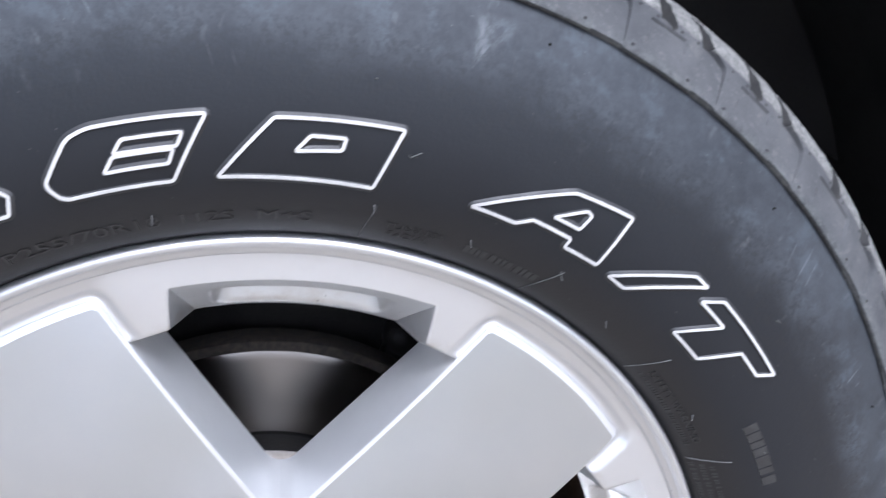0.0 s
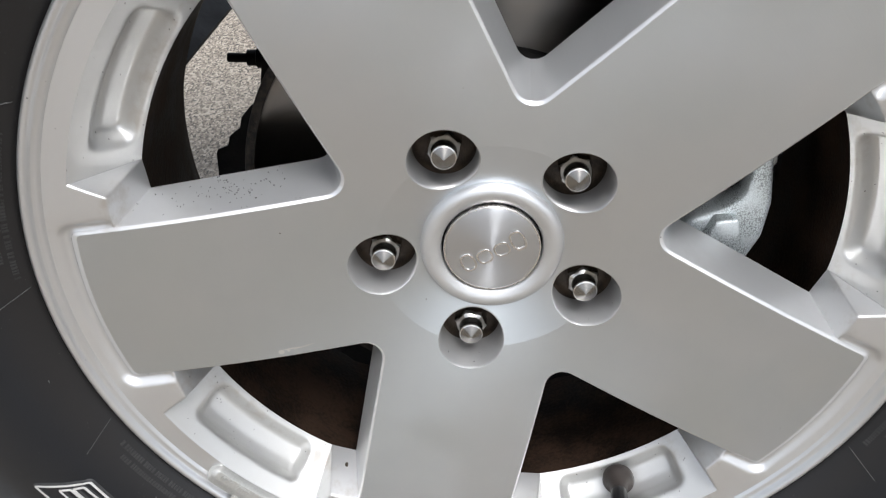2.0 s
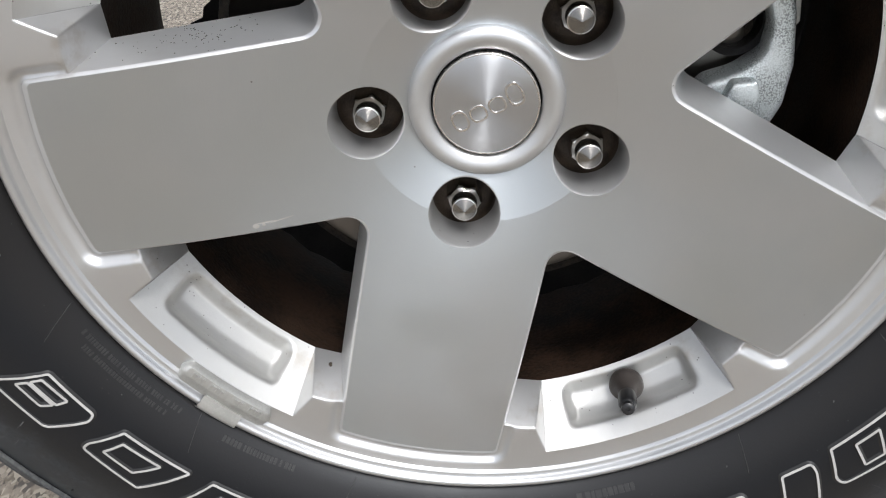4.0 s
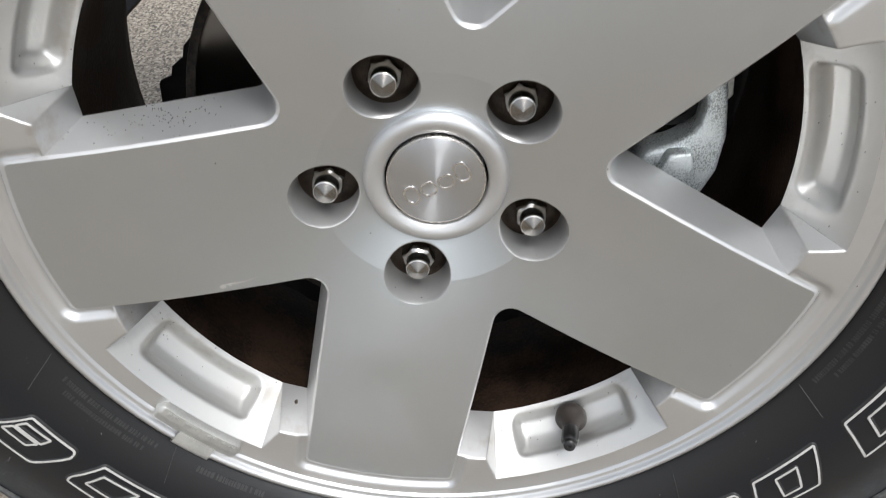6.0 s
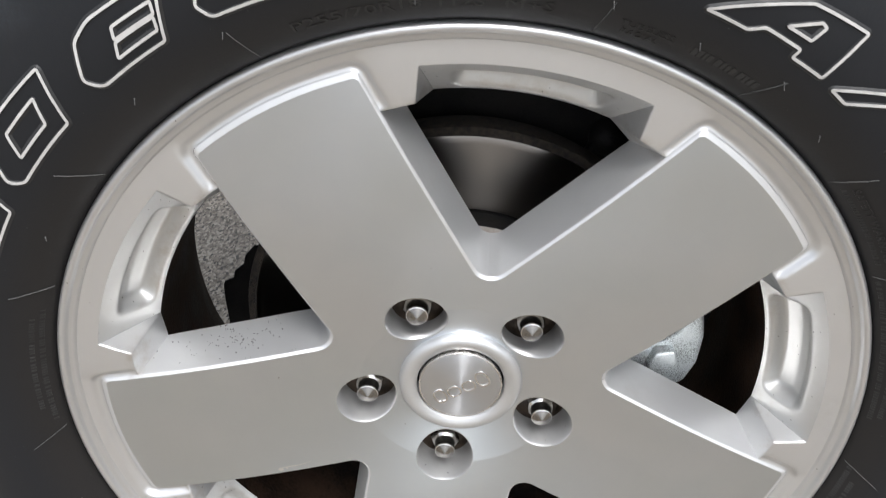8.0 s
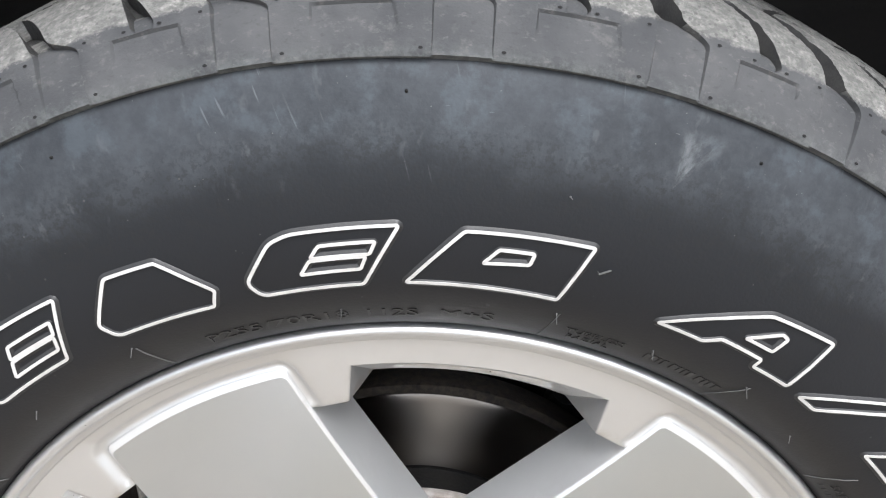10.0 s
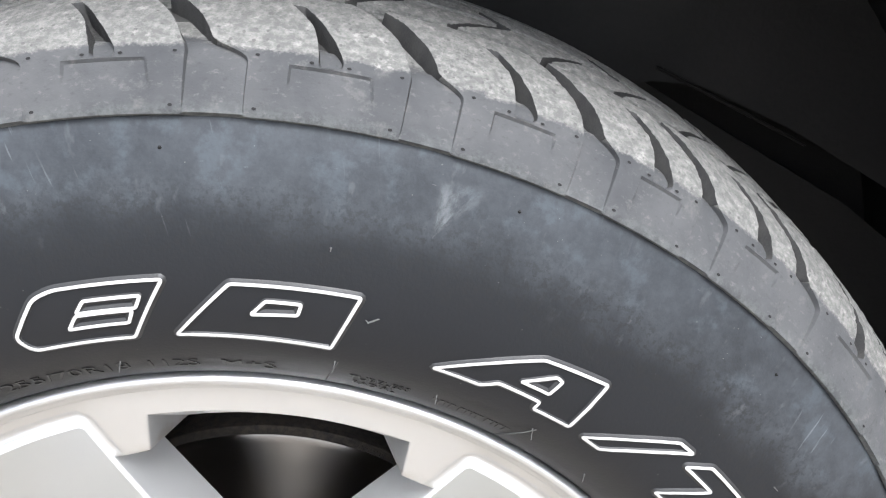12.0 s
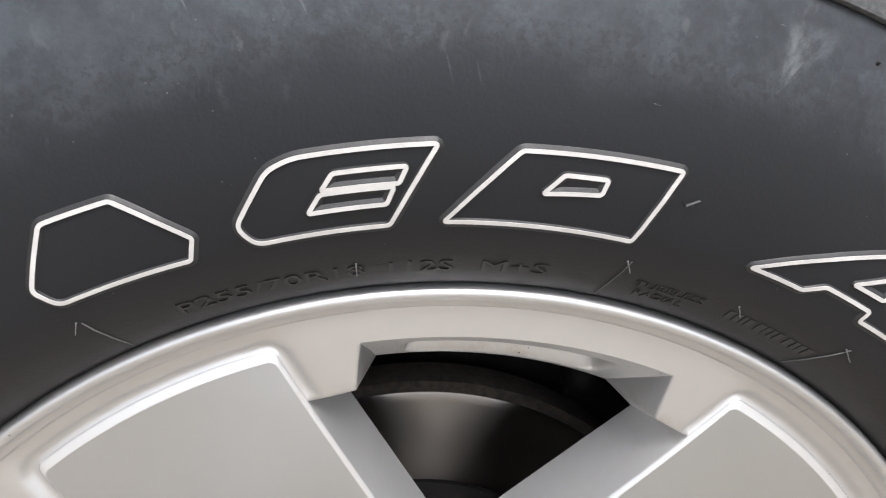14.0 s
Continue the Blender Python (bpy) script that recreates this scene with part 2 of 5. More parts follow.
def tread_rubber(name):
    """Dusty tread rubber: grey shoulders, paler pebbled wear on the running face."""
    m = shader(name, (0.09, 0.09, 0.09), 0.8, spec=0.3)
    n = Nodes(m)
    r, a, y = n.polar()
    big, mid, fine = n.noise(26.0, 5.0), n.noise(120.0, 5.0, rough=0.65), n.noise(900.0, 3.0)
    edge = n.math("ADD", r, n.math("ADD", n.math("MULTIPLY", n.math("SUBTRACT", mid, 0.5), 0.005), n.math("MULTIPLY", n.math("SUBTRACT", fine, 0.5), 0.002)))
    top = n.ramp(edge, 0.3975, 0.3992)
    col = n.mix(n.ramp(big, 0.32, 0.7), (0.046, 0.048, 0.051), (0.074, 0.075, 0.077))
    col = n.mix(n.math("MULTIPLY", n.ramp(mid, 0.54, 0.74), 0.55), col, (0.120, 0.118, 0.112))
    rub = n.noise(1.0, 5.0, n.vec(n.math("MULTIPLY", a, 85.0), n.math("MULTIPLY", r, 420.0), n.math("MULTIPLY", y, 150.0)), 0.68)
    col = n.mix(n.ramp(rub, 0.56, 0.72, 0.0, 0.5), col, (0.128, 0.126, 0.120))
    col = n.mix(n.ramp(rub, 0.28, 0.44, 0.45, 0.0), col, (0.036, 0.037, 0.039))
    # mottled dust that gathers on the foot of the shoulder
    foot = n.math("MULTIPLY", n.ramp(n.math("ADD", r, n.math("MULTIPLY", n.math("SUBTRACT", mid, 0.5), 0.010)), 0.374, 0.382, 1.0, 0.0), n.ramp(n.noise(230.0, 5.0, rough=0.7), 0.40, 0.62))
    col = n.mix(n.math("MULTIPLY", foot, 0.4), col, (0.135, 0.146, 0.138))
    grit = n.noise(1.0, 5.0, n.vec(n.math("MULTIPLY", a, 105.0), n.math("MULTIPLY", r, 520.0), n.math("MULTIPLY", y, 130.0)), 0.70)
    pebble = n.cells(480.0)
    chalk = n.mix(n.ramp(grit, 0.38, 0.64), (0.115, 0.115, 0.110), (0.190, 0.187, 0.177))
    chalk = n.mix(n.ramp(n.math("ADD", grit, n.math("MULTIPLY", n.math("SUBTRACT", mid, 0.5), 0.5)), 0.58, 0.74, 0.0, 0.55), chalk, (0.33, 0.323, 0.306))
    crumb = n.math("MULTIPLY", n.ramp(n.cells(240.0), 0.14, 0.22, 1.0, 0.0), n.ramp(grit, 0.35, 0.5))
    chalk = n.mix(n.math("MULTIPLY", crumb, 0.5), chalk, (0.04, 0.04, 0.039))
    col = n.mix(top, col, chalk)
    n.set("Base Color", col)
    n.set("Roughness", 0.80)
    h = n.math("MULTIPLY", n.math("SUBTRACT", grit, n.math("MULTIPLY", pebble, 0.5)), n.ramp(top, 0.0, 1.0, 0.12, 1.6))
    h = n.math("ADD", h, n.math("ADD", n.math("MULTIPLY", fine, 0.25), n.math("MULTIPLY", mid, 0.4)))
    n.bump(h, 0.5, 0.0014)
    return m


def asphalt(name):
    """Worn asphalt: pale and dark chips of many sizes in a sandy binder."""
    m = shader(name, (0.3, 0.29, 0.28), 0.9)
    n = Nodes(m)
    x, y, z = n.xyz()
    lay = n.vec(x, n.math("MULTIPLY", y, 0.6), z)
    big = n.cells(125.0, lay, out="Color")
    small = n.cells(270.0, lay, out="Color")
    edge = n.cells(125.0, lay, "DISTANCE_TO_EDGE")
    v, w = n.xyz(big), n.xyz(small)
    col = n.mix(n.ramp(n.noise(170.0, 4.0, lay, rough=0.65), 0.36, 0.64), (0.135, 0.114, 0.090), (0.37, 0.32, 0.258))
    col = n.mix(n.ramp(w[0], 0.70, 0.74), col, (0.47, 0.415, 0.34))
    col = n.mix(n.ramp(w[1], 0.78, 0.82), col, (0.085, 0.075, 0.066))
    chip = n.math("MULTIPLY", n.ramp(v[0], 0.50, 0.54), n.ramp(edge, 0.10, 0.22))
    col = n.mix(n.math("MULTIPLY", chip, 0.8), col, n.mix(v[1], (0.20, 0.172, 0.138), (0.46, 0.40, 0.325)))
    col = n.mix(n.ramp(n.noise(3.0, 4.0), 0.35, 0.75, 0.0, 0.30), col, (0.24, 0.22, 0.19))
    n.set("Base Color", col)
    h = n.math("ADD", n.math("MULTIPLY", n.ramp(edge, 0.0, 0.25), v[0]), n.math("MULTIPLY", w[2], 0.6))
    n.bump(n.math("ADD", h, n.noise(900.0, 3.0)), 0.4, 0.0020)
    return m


def worn(name, colour, other, rough, metal, scale, depth=0.3):
    """A mottled worn surface in two tones."""
    m = shader(name, colour, rough, metal)
    n = Nodes(m)
    big, fine = n.noise(scale, 5.0), n.noise(scale * 14, 3.0)
    n.set("Base Color", n.mix(n.ramp(n.math("ADD", n.math("MULTIPLY", big, 0.7), n.math("MULTIPLY", fine, 0.3)), 0.36, 0.64), colour, other))
    n.set("Roughness", n.ramp(big, 0.3, 0.7, rough - 0.08, rough + 0.10))
    n.bump(n.math("ADD", fine, big), depth, 0.0012)
    return m


def spun(name, colour=(0.60, 0.60, 0.60), rough=0.19, fan=0.97, lines=0.12):
    """Spun metal: rings round the axis that spread the light into fans."""
    m = shader(name, colour, rough, 1.0)
    n = Nodes(m)
    n.set("Anisotropic", fan)
    n.turned()
    r, a, y = n.polar()
    rings = n.noise(1.0, 2.0, n.vec(n.math("MULTIPLY", r, 5200.0), n.math("MULTIPLY", a, 1.2), 0.0))
    n.bump(rings, lines, 0.0004)
    n.set("Roughness", n.ramp(n.noise(1.0, 3.0, n.vec(n.math("MULTIPLY", r, 160.0), a, 0.0)), 0.3, 0.7, rough - 0.006, rough + 0.008))
    return m


M_FACE = machined("machined_alloy", (0.622, 0.650, 0.680), 0.36, 0.8)
M_SILVER = silver("silver_paint", (0.664, 0.669, 0.671), 0.375, metal=0.72)
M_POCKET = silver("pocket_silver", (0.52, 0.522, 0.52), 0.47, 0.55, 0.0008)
M_RIM = silver("rim_silver", (0.615, 0.618, 0.618), 0.385, 0.60, 0.0024)
M_HUB = silver("hub_silver", (0.60, 0.608, 0.614), 0.42, 0.62, 0.0028)
M_LIP = silver("lip_silver", (0.58, 0.585, 0.588), 0.36, 0.60, 0.0003)
M_TRAY = silver("cast_silver", (0.565, 0.565, 0.553), 0.47, 0.36, 0.0017, 0.14)
M_RUBBER = rubber("sidewall_rubber")
M_LETTER = worn("white_rubber", (0.52, 0.515, 0.50), (0.45, 0.44, 0.425), 0.6, 0.0, 90.0, 0.10)
# Moulded writing is paler than the sidewall, standing for caught light.
M_BLACK = shader("moulded_rubber", (0.017, 0.017, 0.0175), 0.42, spec=0.5)
M_STEM = worn("stem_rubber", (0.030, 0.025, 0.0225), (0.044, 0.036, 0.032), 0.5, 0.0, 90.0, 0.15)
M_PRINT = worn("pale_writing", (0.013, 0.013, 0.0135), (0.027, 0.027, 0.027), 0.5, 0.0, 120.0, 0.1)
M_CHROME = worn("chrome", (0.74, 0.72, 0.70), (0.60, 0.58, 0.55), 0.24, 1.0, 180.0, 0.05)
M_HEX = worn("nut_chrome", (0.74, 0.72, 0.69), (0.56, 0.54, 0.51), 0.13, 1.0, 140.0, 0.05)
M_DARK = worn("black_steel", (0.007, 0.007, 0.0075), (0.014, 0.013, 0.0125), 0.5, 0.0, 40.0)
M_DARK.node_tree.nodes["Principled BSDF"].inputs["Specular IOR Level"].default_value = 0.12
M_SHADED_GRIME = worn("shaded_grime", (0.022, 0.016, 0.012), (0.085, 0.062, 0.045), 0.5, 0.3, 90.0)
M_ROTOR = spun("brake_steel", (0.22, 0.205, 0.19), 0.29, 0.93, 0.0)
M_ZINC = worn("cast_zinc", (0.76, 0.81, 0.82), (0.40, 0.455, 0.465), 0.42, 0.6, 330.0, 0.9)
zn = Nodes(M_ZINC)
zn.bump(zn.math("ADD", zn.noise(420.0, 2.0), zn.math("MULTIPLY", zn.cells(1050.0), 1.2)), 0.35, 0.0006)
zn.set("Base Color", zn.mix(zn.math("MULTIPLY", zn.ramp(zn.cells(1050.0), 0.40, 0.75), zn.ramp(zn.noise(60.0, 3.0), 0.38, 0.62, 0.15, 0.75)), (0.74, 0.79, 0.80), (0.22, 0.25, 0.255)))
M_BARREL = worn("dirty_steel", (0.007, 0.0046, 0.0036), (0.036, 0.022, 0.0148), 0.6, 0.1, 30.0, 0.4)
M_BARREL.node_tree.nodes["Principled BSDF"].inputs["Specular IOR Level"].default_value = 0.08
M_EDGE_RUST = worn("rusty_edge", (0.009, 0.008, 0.007), (0.058, 0.046, 0.036), 0.8, 0.1, 260.0, 0.8)
M_RUST = worn("rusty_flange", (0.62, 0.60, 0.58), (0.46, 0.41, 0.37), 0.5, 0.5, 120.0, 0.6)
M_TREAD = tread_rubber("dusty_rubber")
# Unworn groove rubber, its colour also darkened for the shade in grooves.
M_GROOVE = worn("shaded_groove_rubber", (0.024, 0.024, 0.0245), (0.046, 0.045, 0.043), 0.85, 0.0, 90.0, 0.3)
M_PIT = shader("pit_rubber", (0.022, 0.022, 0.022), 0.9, spec=0.1)
M_CAP = spun("spun_aluminium", (0.60, 0.622, 0.655), 0.30, 1.0)
M_NUT = spun("turned_chrome", (0.25, 0.24, 0.225), 0.17, 0.95)
M_LEAD = worn("wheel_weight_metal", (0.50, 0.50, 0.48), (0.40, 0.40, 0.38), 0.5, 0.6, 60.0, 0.08)
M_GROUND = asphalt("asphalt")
M_PLASTIC = worn("black_plastic", (0.0053, 0.0054, 0.0063), (0.0088, 0.0088, 0.0090), 0.6, 0.0, 18.0, 0.3)
M_PLASTIC.node_tree.nodes["Principled BSDF"].inputs["Specular IOR Level"].default_value = 0.25
M_CRUMB = worn("dirt", (0.035, 0.026, 0.019), (0.085, 0.062, 0.044), 0.9, 0.0, 700.0, 0.6)
M_TAR = shader("tar", (0.02, 0.018, 0.016), 0.6)

# ---- mesh helpers ----
# Wheel coordinates: x right, z up, y into the car, the origin on the axle.
AXLE, TURN = 0.395, radians(-9.5)
PLACE = Matrix.Translation((0, 0, AXLE)) @ Matrix.Rotation(-TURN, 4, "Y")


def mesh_of(name, verts, faces, material, smooth=True, sharp=None):
    me = bpy.data.meshes.new(name)
    me.from_pydata([tuple(v) for v in verts], [], faces)
    me.materials.append(material)
    me.update()
    if smooth:
        me.shade_smooth()
        if sharp:
            me.set_sharp_from_angle(angle=radians(sharp))
    return me


def thing(name, label, category, kind="", group="", m=None):
    ob = new(name)
    ob.empty_display_size = 0.05
    if m is not None:
        ob.matrix_world = m
    return tagged(ob, label, category, group, kind)


def part(name, data, parent, label=""):
    ob = new(name, data)
    ob.parent = parent
    return tagged(ob, label)


def polar(r, deg, y=0.0):
    a = radians(deg)
    return Vector((r * math.cos(a), y, r * math.sin(a)))


def revolve(name, profile, n, material, sharp=40, closed=False, a0=0.0, a1=360.0):
    """A surface of revolution about the axle from (r, y) rows."""
    full = abs(a1 - a0) >= 359.9
    cols = n if full else n + 1
    verts = [polar(r, a0 + (a1 - a0) * i / n, y) for i in range(cols) for r, y in profile]
    k = len(profile)
    faces = []
    for i in range(n):
        j = (i + 1) % cols
        for q in range(k if closed else k - 1):
            p = (q + 1) % k
            faces.append((i * k + q, i * k + p, j * k + p, j * k + q))
    return mesh_of(name, verts, faces, material, True, sharp)

# ---- the wheel: plan of a spoke ----
SPOKES = [-90 + 72 * k for k in range(5)]
HALF, END, CORNER, TIP = 0.0513, 0.2330, 0.0045, 0.0110


def face_y(r):
    """Depth of the dished spoke face at radius r."""
    if r >= 0.067:
        return 0.0035 - 0.0843 * (r - 0.15) + 0.631 * (r - 0.15) ** 2
    return 0.01484 + 0.34 * (0.067 - r)


def half_outline(half, end, corner, tip, fine=1):
    """One spoke's outline from the root between two spokes to the middle of its end: (along, across) rows."""
    rows = []
    s36, c36 = math.sin(radians(36)), math.cos(radians(36))
    d = (half + tip) / s36  # centre of the rounded root, on the line between the spokes
    for i in range(5):
        a = radians(216 + 54 * i / 4)
        rows.append((d * c36 + tip * math.cos(a), d * s36 + tip * math.sin(a)))
    sc = math.sqrt((end - corner) ** 2 - (half - corner) ** 2)
    s0 = rows[-1][0]
    for i in range(1, 12 * fine + 1):
        rows.append((s0 + (sc - s0) * i / (12 * fine), half))
    a1 = math.atan2(half - corner, sc)
    for i in range(1, 7 * fine + 1):
        a = math.pi / 2 + (a1 - math.pi / 2) * i / (7 * fine)
        rows.append((sc + corner * math.cos(a), half - corner + corner * math.sin(a)))
    for i in range(1, 6 * fine + 1):
        a = a1 * (1 - i / (6 * fine))
        rows.append((end * math.cos(a), end * math.sin(a)))
    return rows


def star(half, end, corner, tip):
    """The closed outline of all five spokes in plan, counter-clockwise, as (x, z)."""
    h = half_outline(half, end, corner, tip, 3)
    one = [(s, -w) for s, w in h] + [(s, w) for s, w in reversed(h[1:-1])]
    out = []
    for a in SPOKES:
        c, s = math.cos(radians(a)), math.sin(radians(a))
        out += [(p * c - q * s, p * s + q * c) for p, q in one]
    return out


def triangulate(points, loops, keep, chains=()):
    """Constrained triangles over (x, z) points; loops and chains: closed and open index lists; keep(x, z) says which centroids stay."""
    from mathutils.geometry import delaunay_2d_cdt
    edges = [(l[i], l[(i + 1) % len(l)]) for l in loops for i in range(len(l))]
    edges += [(l[i], l[i + 1]) for l in chains for i in range(len(l) - 1)]
    v, _, f, _, _, _ = delaunay_2d_cdt([Vector(p) for p in points], edges, [], 0, 1e-7)
    tris = []
    for t in f:
        cx, cz = sum(v[i].x for i in t) / 3, sum(v[i].y for i in t) / 3
        if keep(cx, cz):
            tris.append(tuple(t))
    return [(p.x, p.y) for p in v], tris


def inside(poly, x, z):
    hit = False
    for i in range(len(poly)):
        (ax, az), (bx, bz) = poly[i], poly[i - 1]
        if (az > z) != (bz > z) and x < (bx - ax) * (z - az) / (bz - az) + ax:
            hit = not hit
    return hit


LUG_R, LUG_HOLE, HUB_HOLE = 0.0635, 0.0193, 0.0412
lug_xz = [(LUG_R * math.cos(radians(a)), LUG_R * math.sin(radians(a))) for a in SPOKES]

wheel = thing("wheel", "silver five-spoke alloy wheel with machined spoke faces", "wheel", m=PLACE)


def build_spokes():
    front = star(HALF - 0.0016, END - 0.0036, CORNER - 0.0012, TIP + 0.001)
    points, loops = list(front), [list(range(len(front)))]
    for cx, cz in lug_xz + [(0.0, 0.0)]:
        r = LUG_HOLE + 0.0008 if cx or cz else HUB_HOLE
        n = 40 if cx or cz else 64
        loops.append(list(range(len(points), len(points) + n)))
        points += [(cx + r * math.cos(2 * math.pi * i / n), cz + r * math.sin(2 * math.pi * i / n)) for i in range(n)]
    inner = star(HALF - 0.0050, END - 0.0060, CORNER - 0.003, TIP + 0.004)
    arcs = []
    for ring in range(44):
        r = 0.0450 + 0.0044 * ring if ring < 5 else 0.0670 + 0.0047 * (ring - 5)
        n = int(2 * math.pi * r / (0.0026 if ring == 5 else 0.0052))
        run = []
        for i in range(n):
            a = 2 * math.pi * (i + 0.5 * (ring % 2)) / n
            x, z = r * math.cos(a), r * math.sin(a)
            if inside(inner, x, z) and all(math.hypot(x - cx, z - cz) > LUG_HOLE + 0.003 for cx, cz in lug_xz):
                if ring == 5 and run and run[-1][0] == i - 1:
                    arcs.append([run[-1][1], len(points)])
                run.append((i, len(points)))
                points.append((x, z))

    def keep(x, z):
        return (math.hypot(x, z) > HUB_HOLE and inside(front, x, z)
                and all(math.hypot(x - cx, z - cz) > LUG_HOLE + 0.0007 for cx, cz in lug_xz))

    v, tris = triangulate(points, loops, keep, arcs)
    xyz = [(x, face_y(math.hypot(x, z)), z) for x, z in v]
    edge, back = star(HALF, END, CORNER, TIP), star(0.0577, END, CORNER, TIP - 0.001)
    n, per = len(edge), len(edge) // 5

    def outline_y(k, ring):
        r = math.hypot(*edge[k])
        if ring == 0:
            return face_y(math.hypot(*front[k]))
        if ring == 1:
            return face_y(r) + 0.0016
        return 0.0460 - (math.hypot(*back[k]) - 0.106) * 0.134
    rings = [front, edge, back]
    sets = {}
    for t in tris:
        cx, cz = sum(v[i][0] for i in t) / 3, sum(v[i][1] for i in t) / 3
        k = round((math.degrees(math.atan2(cz, cx)) + 90) / 72) % 5
        sets.setdefault(k if math.hypot(cx, cz) > 0.094 else "hub", []).append([xyz[i] for i in t])
    for key, faces in sets.items():
        index, verts, polys = {}, [], []

        def put(p):
            q = (round(p[0], 6), round(p[1], 6), round(p[2], 6))
            if q not in index:
                index[q] = len(verts)
                verts.append(p)
            return index[q]
        for f in faces:
            polys.append([put(p) for p in f])
        split = len(polys)
        if key != "hub":
            for i in range(per):
                a, b = key * per + i, (key * per + i + 1) % n
                for ring in (0, 1):
                    q = [(ring, a), (ring + 1, a), (ring + 1, b), (ring, b)]
                    polys.append([put((rings[g][k][0], outline_y(k, g), rings[g][k][1])) for g, k in q])
        name = "hub_face" if key == "hub" else "spoke"
        me = mesh_of(name, verts, polys, M_FACE, True, 5 if key == "hub" else 20)
        me.materials.append(M_SILVER)
        for i, p in enumerate(me.polygons):
            if i >= split:
                p.material_index = 1
        part(name, me, wheel, "brushed silver centre of the wheel" if key == "hub" else "")


# ---- rim: bead, ring, trays between the spokes ----
TRAY_OUT, TRAY_IN = (0.2312, 15.4, -0.0012), (0.2039, 14.4, 0.0361)
GUSSET_IN, GUSSET_FACE, OPEN = (0.2110, 16.5, -0.0004), (0.2085, 21.74, 0.0024), (0.1979, 19.08, 0.0338)
RING_R = 0.2440


def ring_y(r):
    return float(np.interp(r, (0.200, 0.2085, 0.2312, 0.244), (0.0003, -0.0002, -0.0012, -0.0013)))


def spoke_gap(x, z):
    """Distance in plan from the end of the nearest spoke (minus: inside)."""
    a = math.degrees(math.atan2(z, x))
    b = radians((a + 90 + 36) % 72 - 36)
    r = math.hypot(x, z)
    s, w = r * math.cos(b), abs(r * math.sin(b))
    sc = math.sqrt((END - CORNER) ** 2 - (HALF - CORNER) ** 2)
    d1, d2 = s - sc, w - (HALF - CORNER)
    if d1 > 0 and d2 > 0 and math.atan2(d2, d1) > math.atan2(HALF - CORNER, sc):
        return math.hypot(d1, d2) - CORNER
    return max(w - HALF, r - END)


def rim_y(x, z):
    r, g = math.hypot(x, z), spoke_gap(x, z)
    base, face = ring_y(r), face_y(min(r, 0.231))
    b = radians((math.degrees(math.atan2(z, x)) + 90 + 36) % 72 - 36)
    near = min(max((0.062 - abs(r * math.sin(b))) / 0.012, 0), 1) * min(max((0.2436 - r) / 0.003, 0), 1)
    base += 0.0013 * near * near * (3 - 2 * near)  # the ring dips a little past the end of a spoke
    low = face + 0.0028
    if g < 0.0016:
        return face + 0.0016 + 0.0012 * max(g, 0) / 0.0016
    k = min(max((g - 0.0026) / 0.0044, 0), 1)
    return low + (base - low) * k * k * (3 - 2 * k)


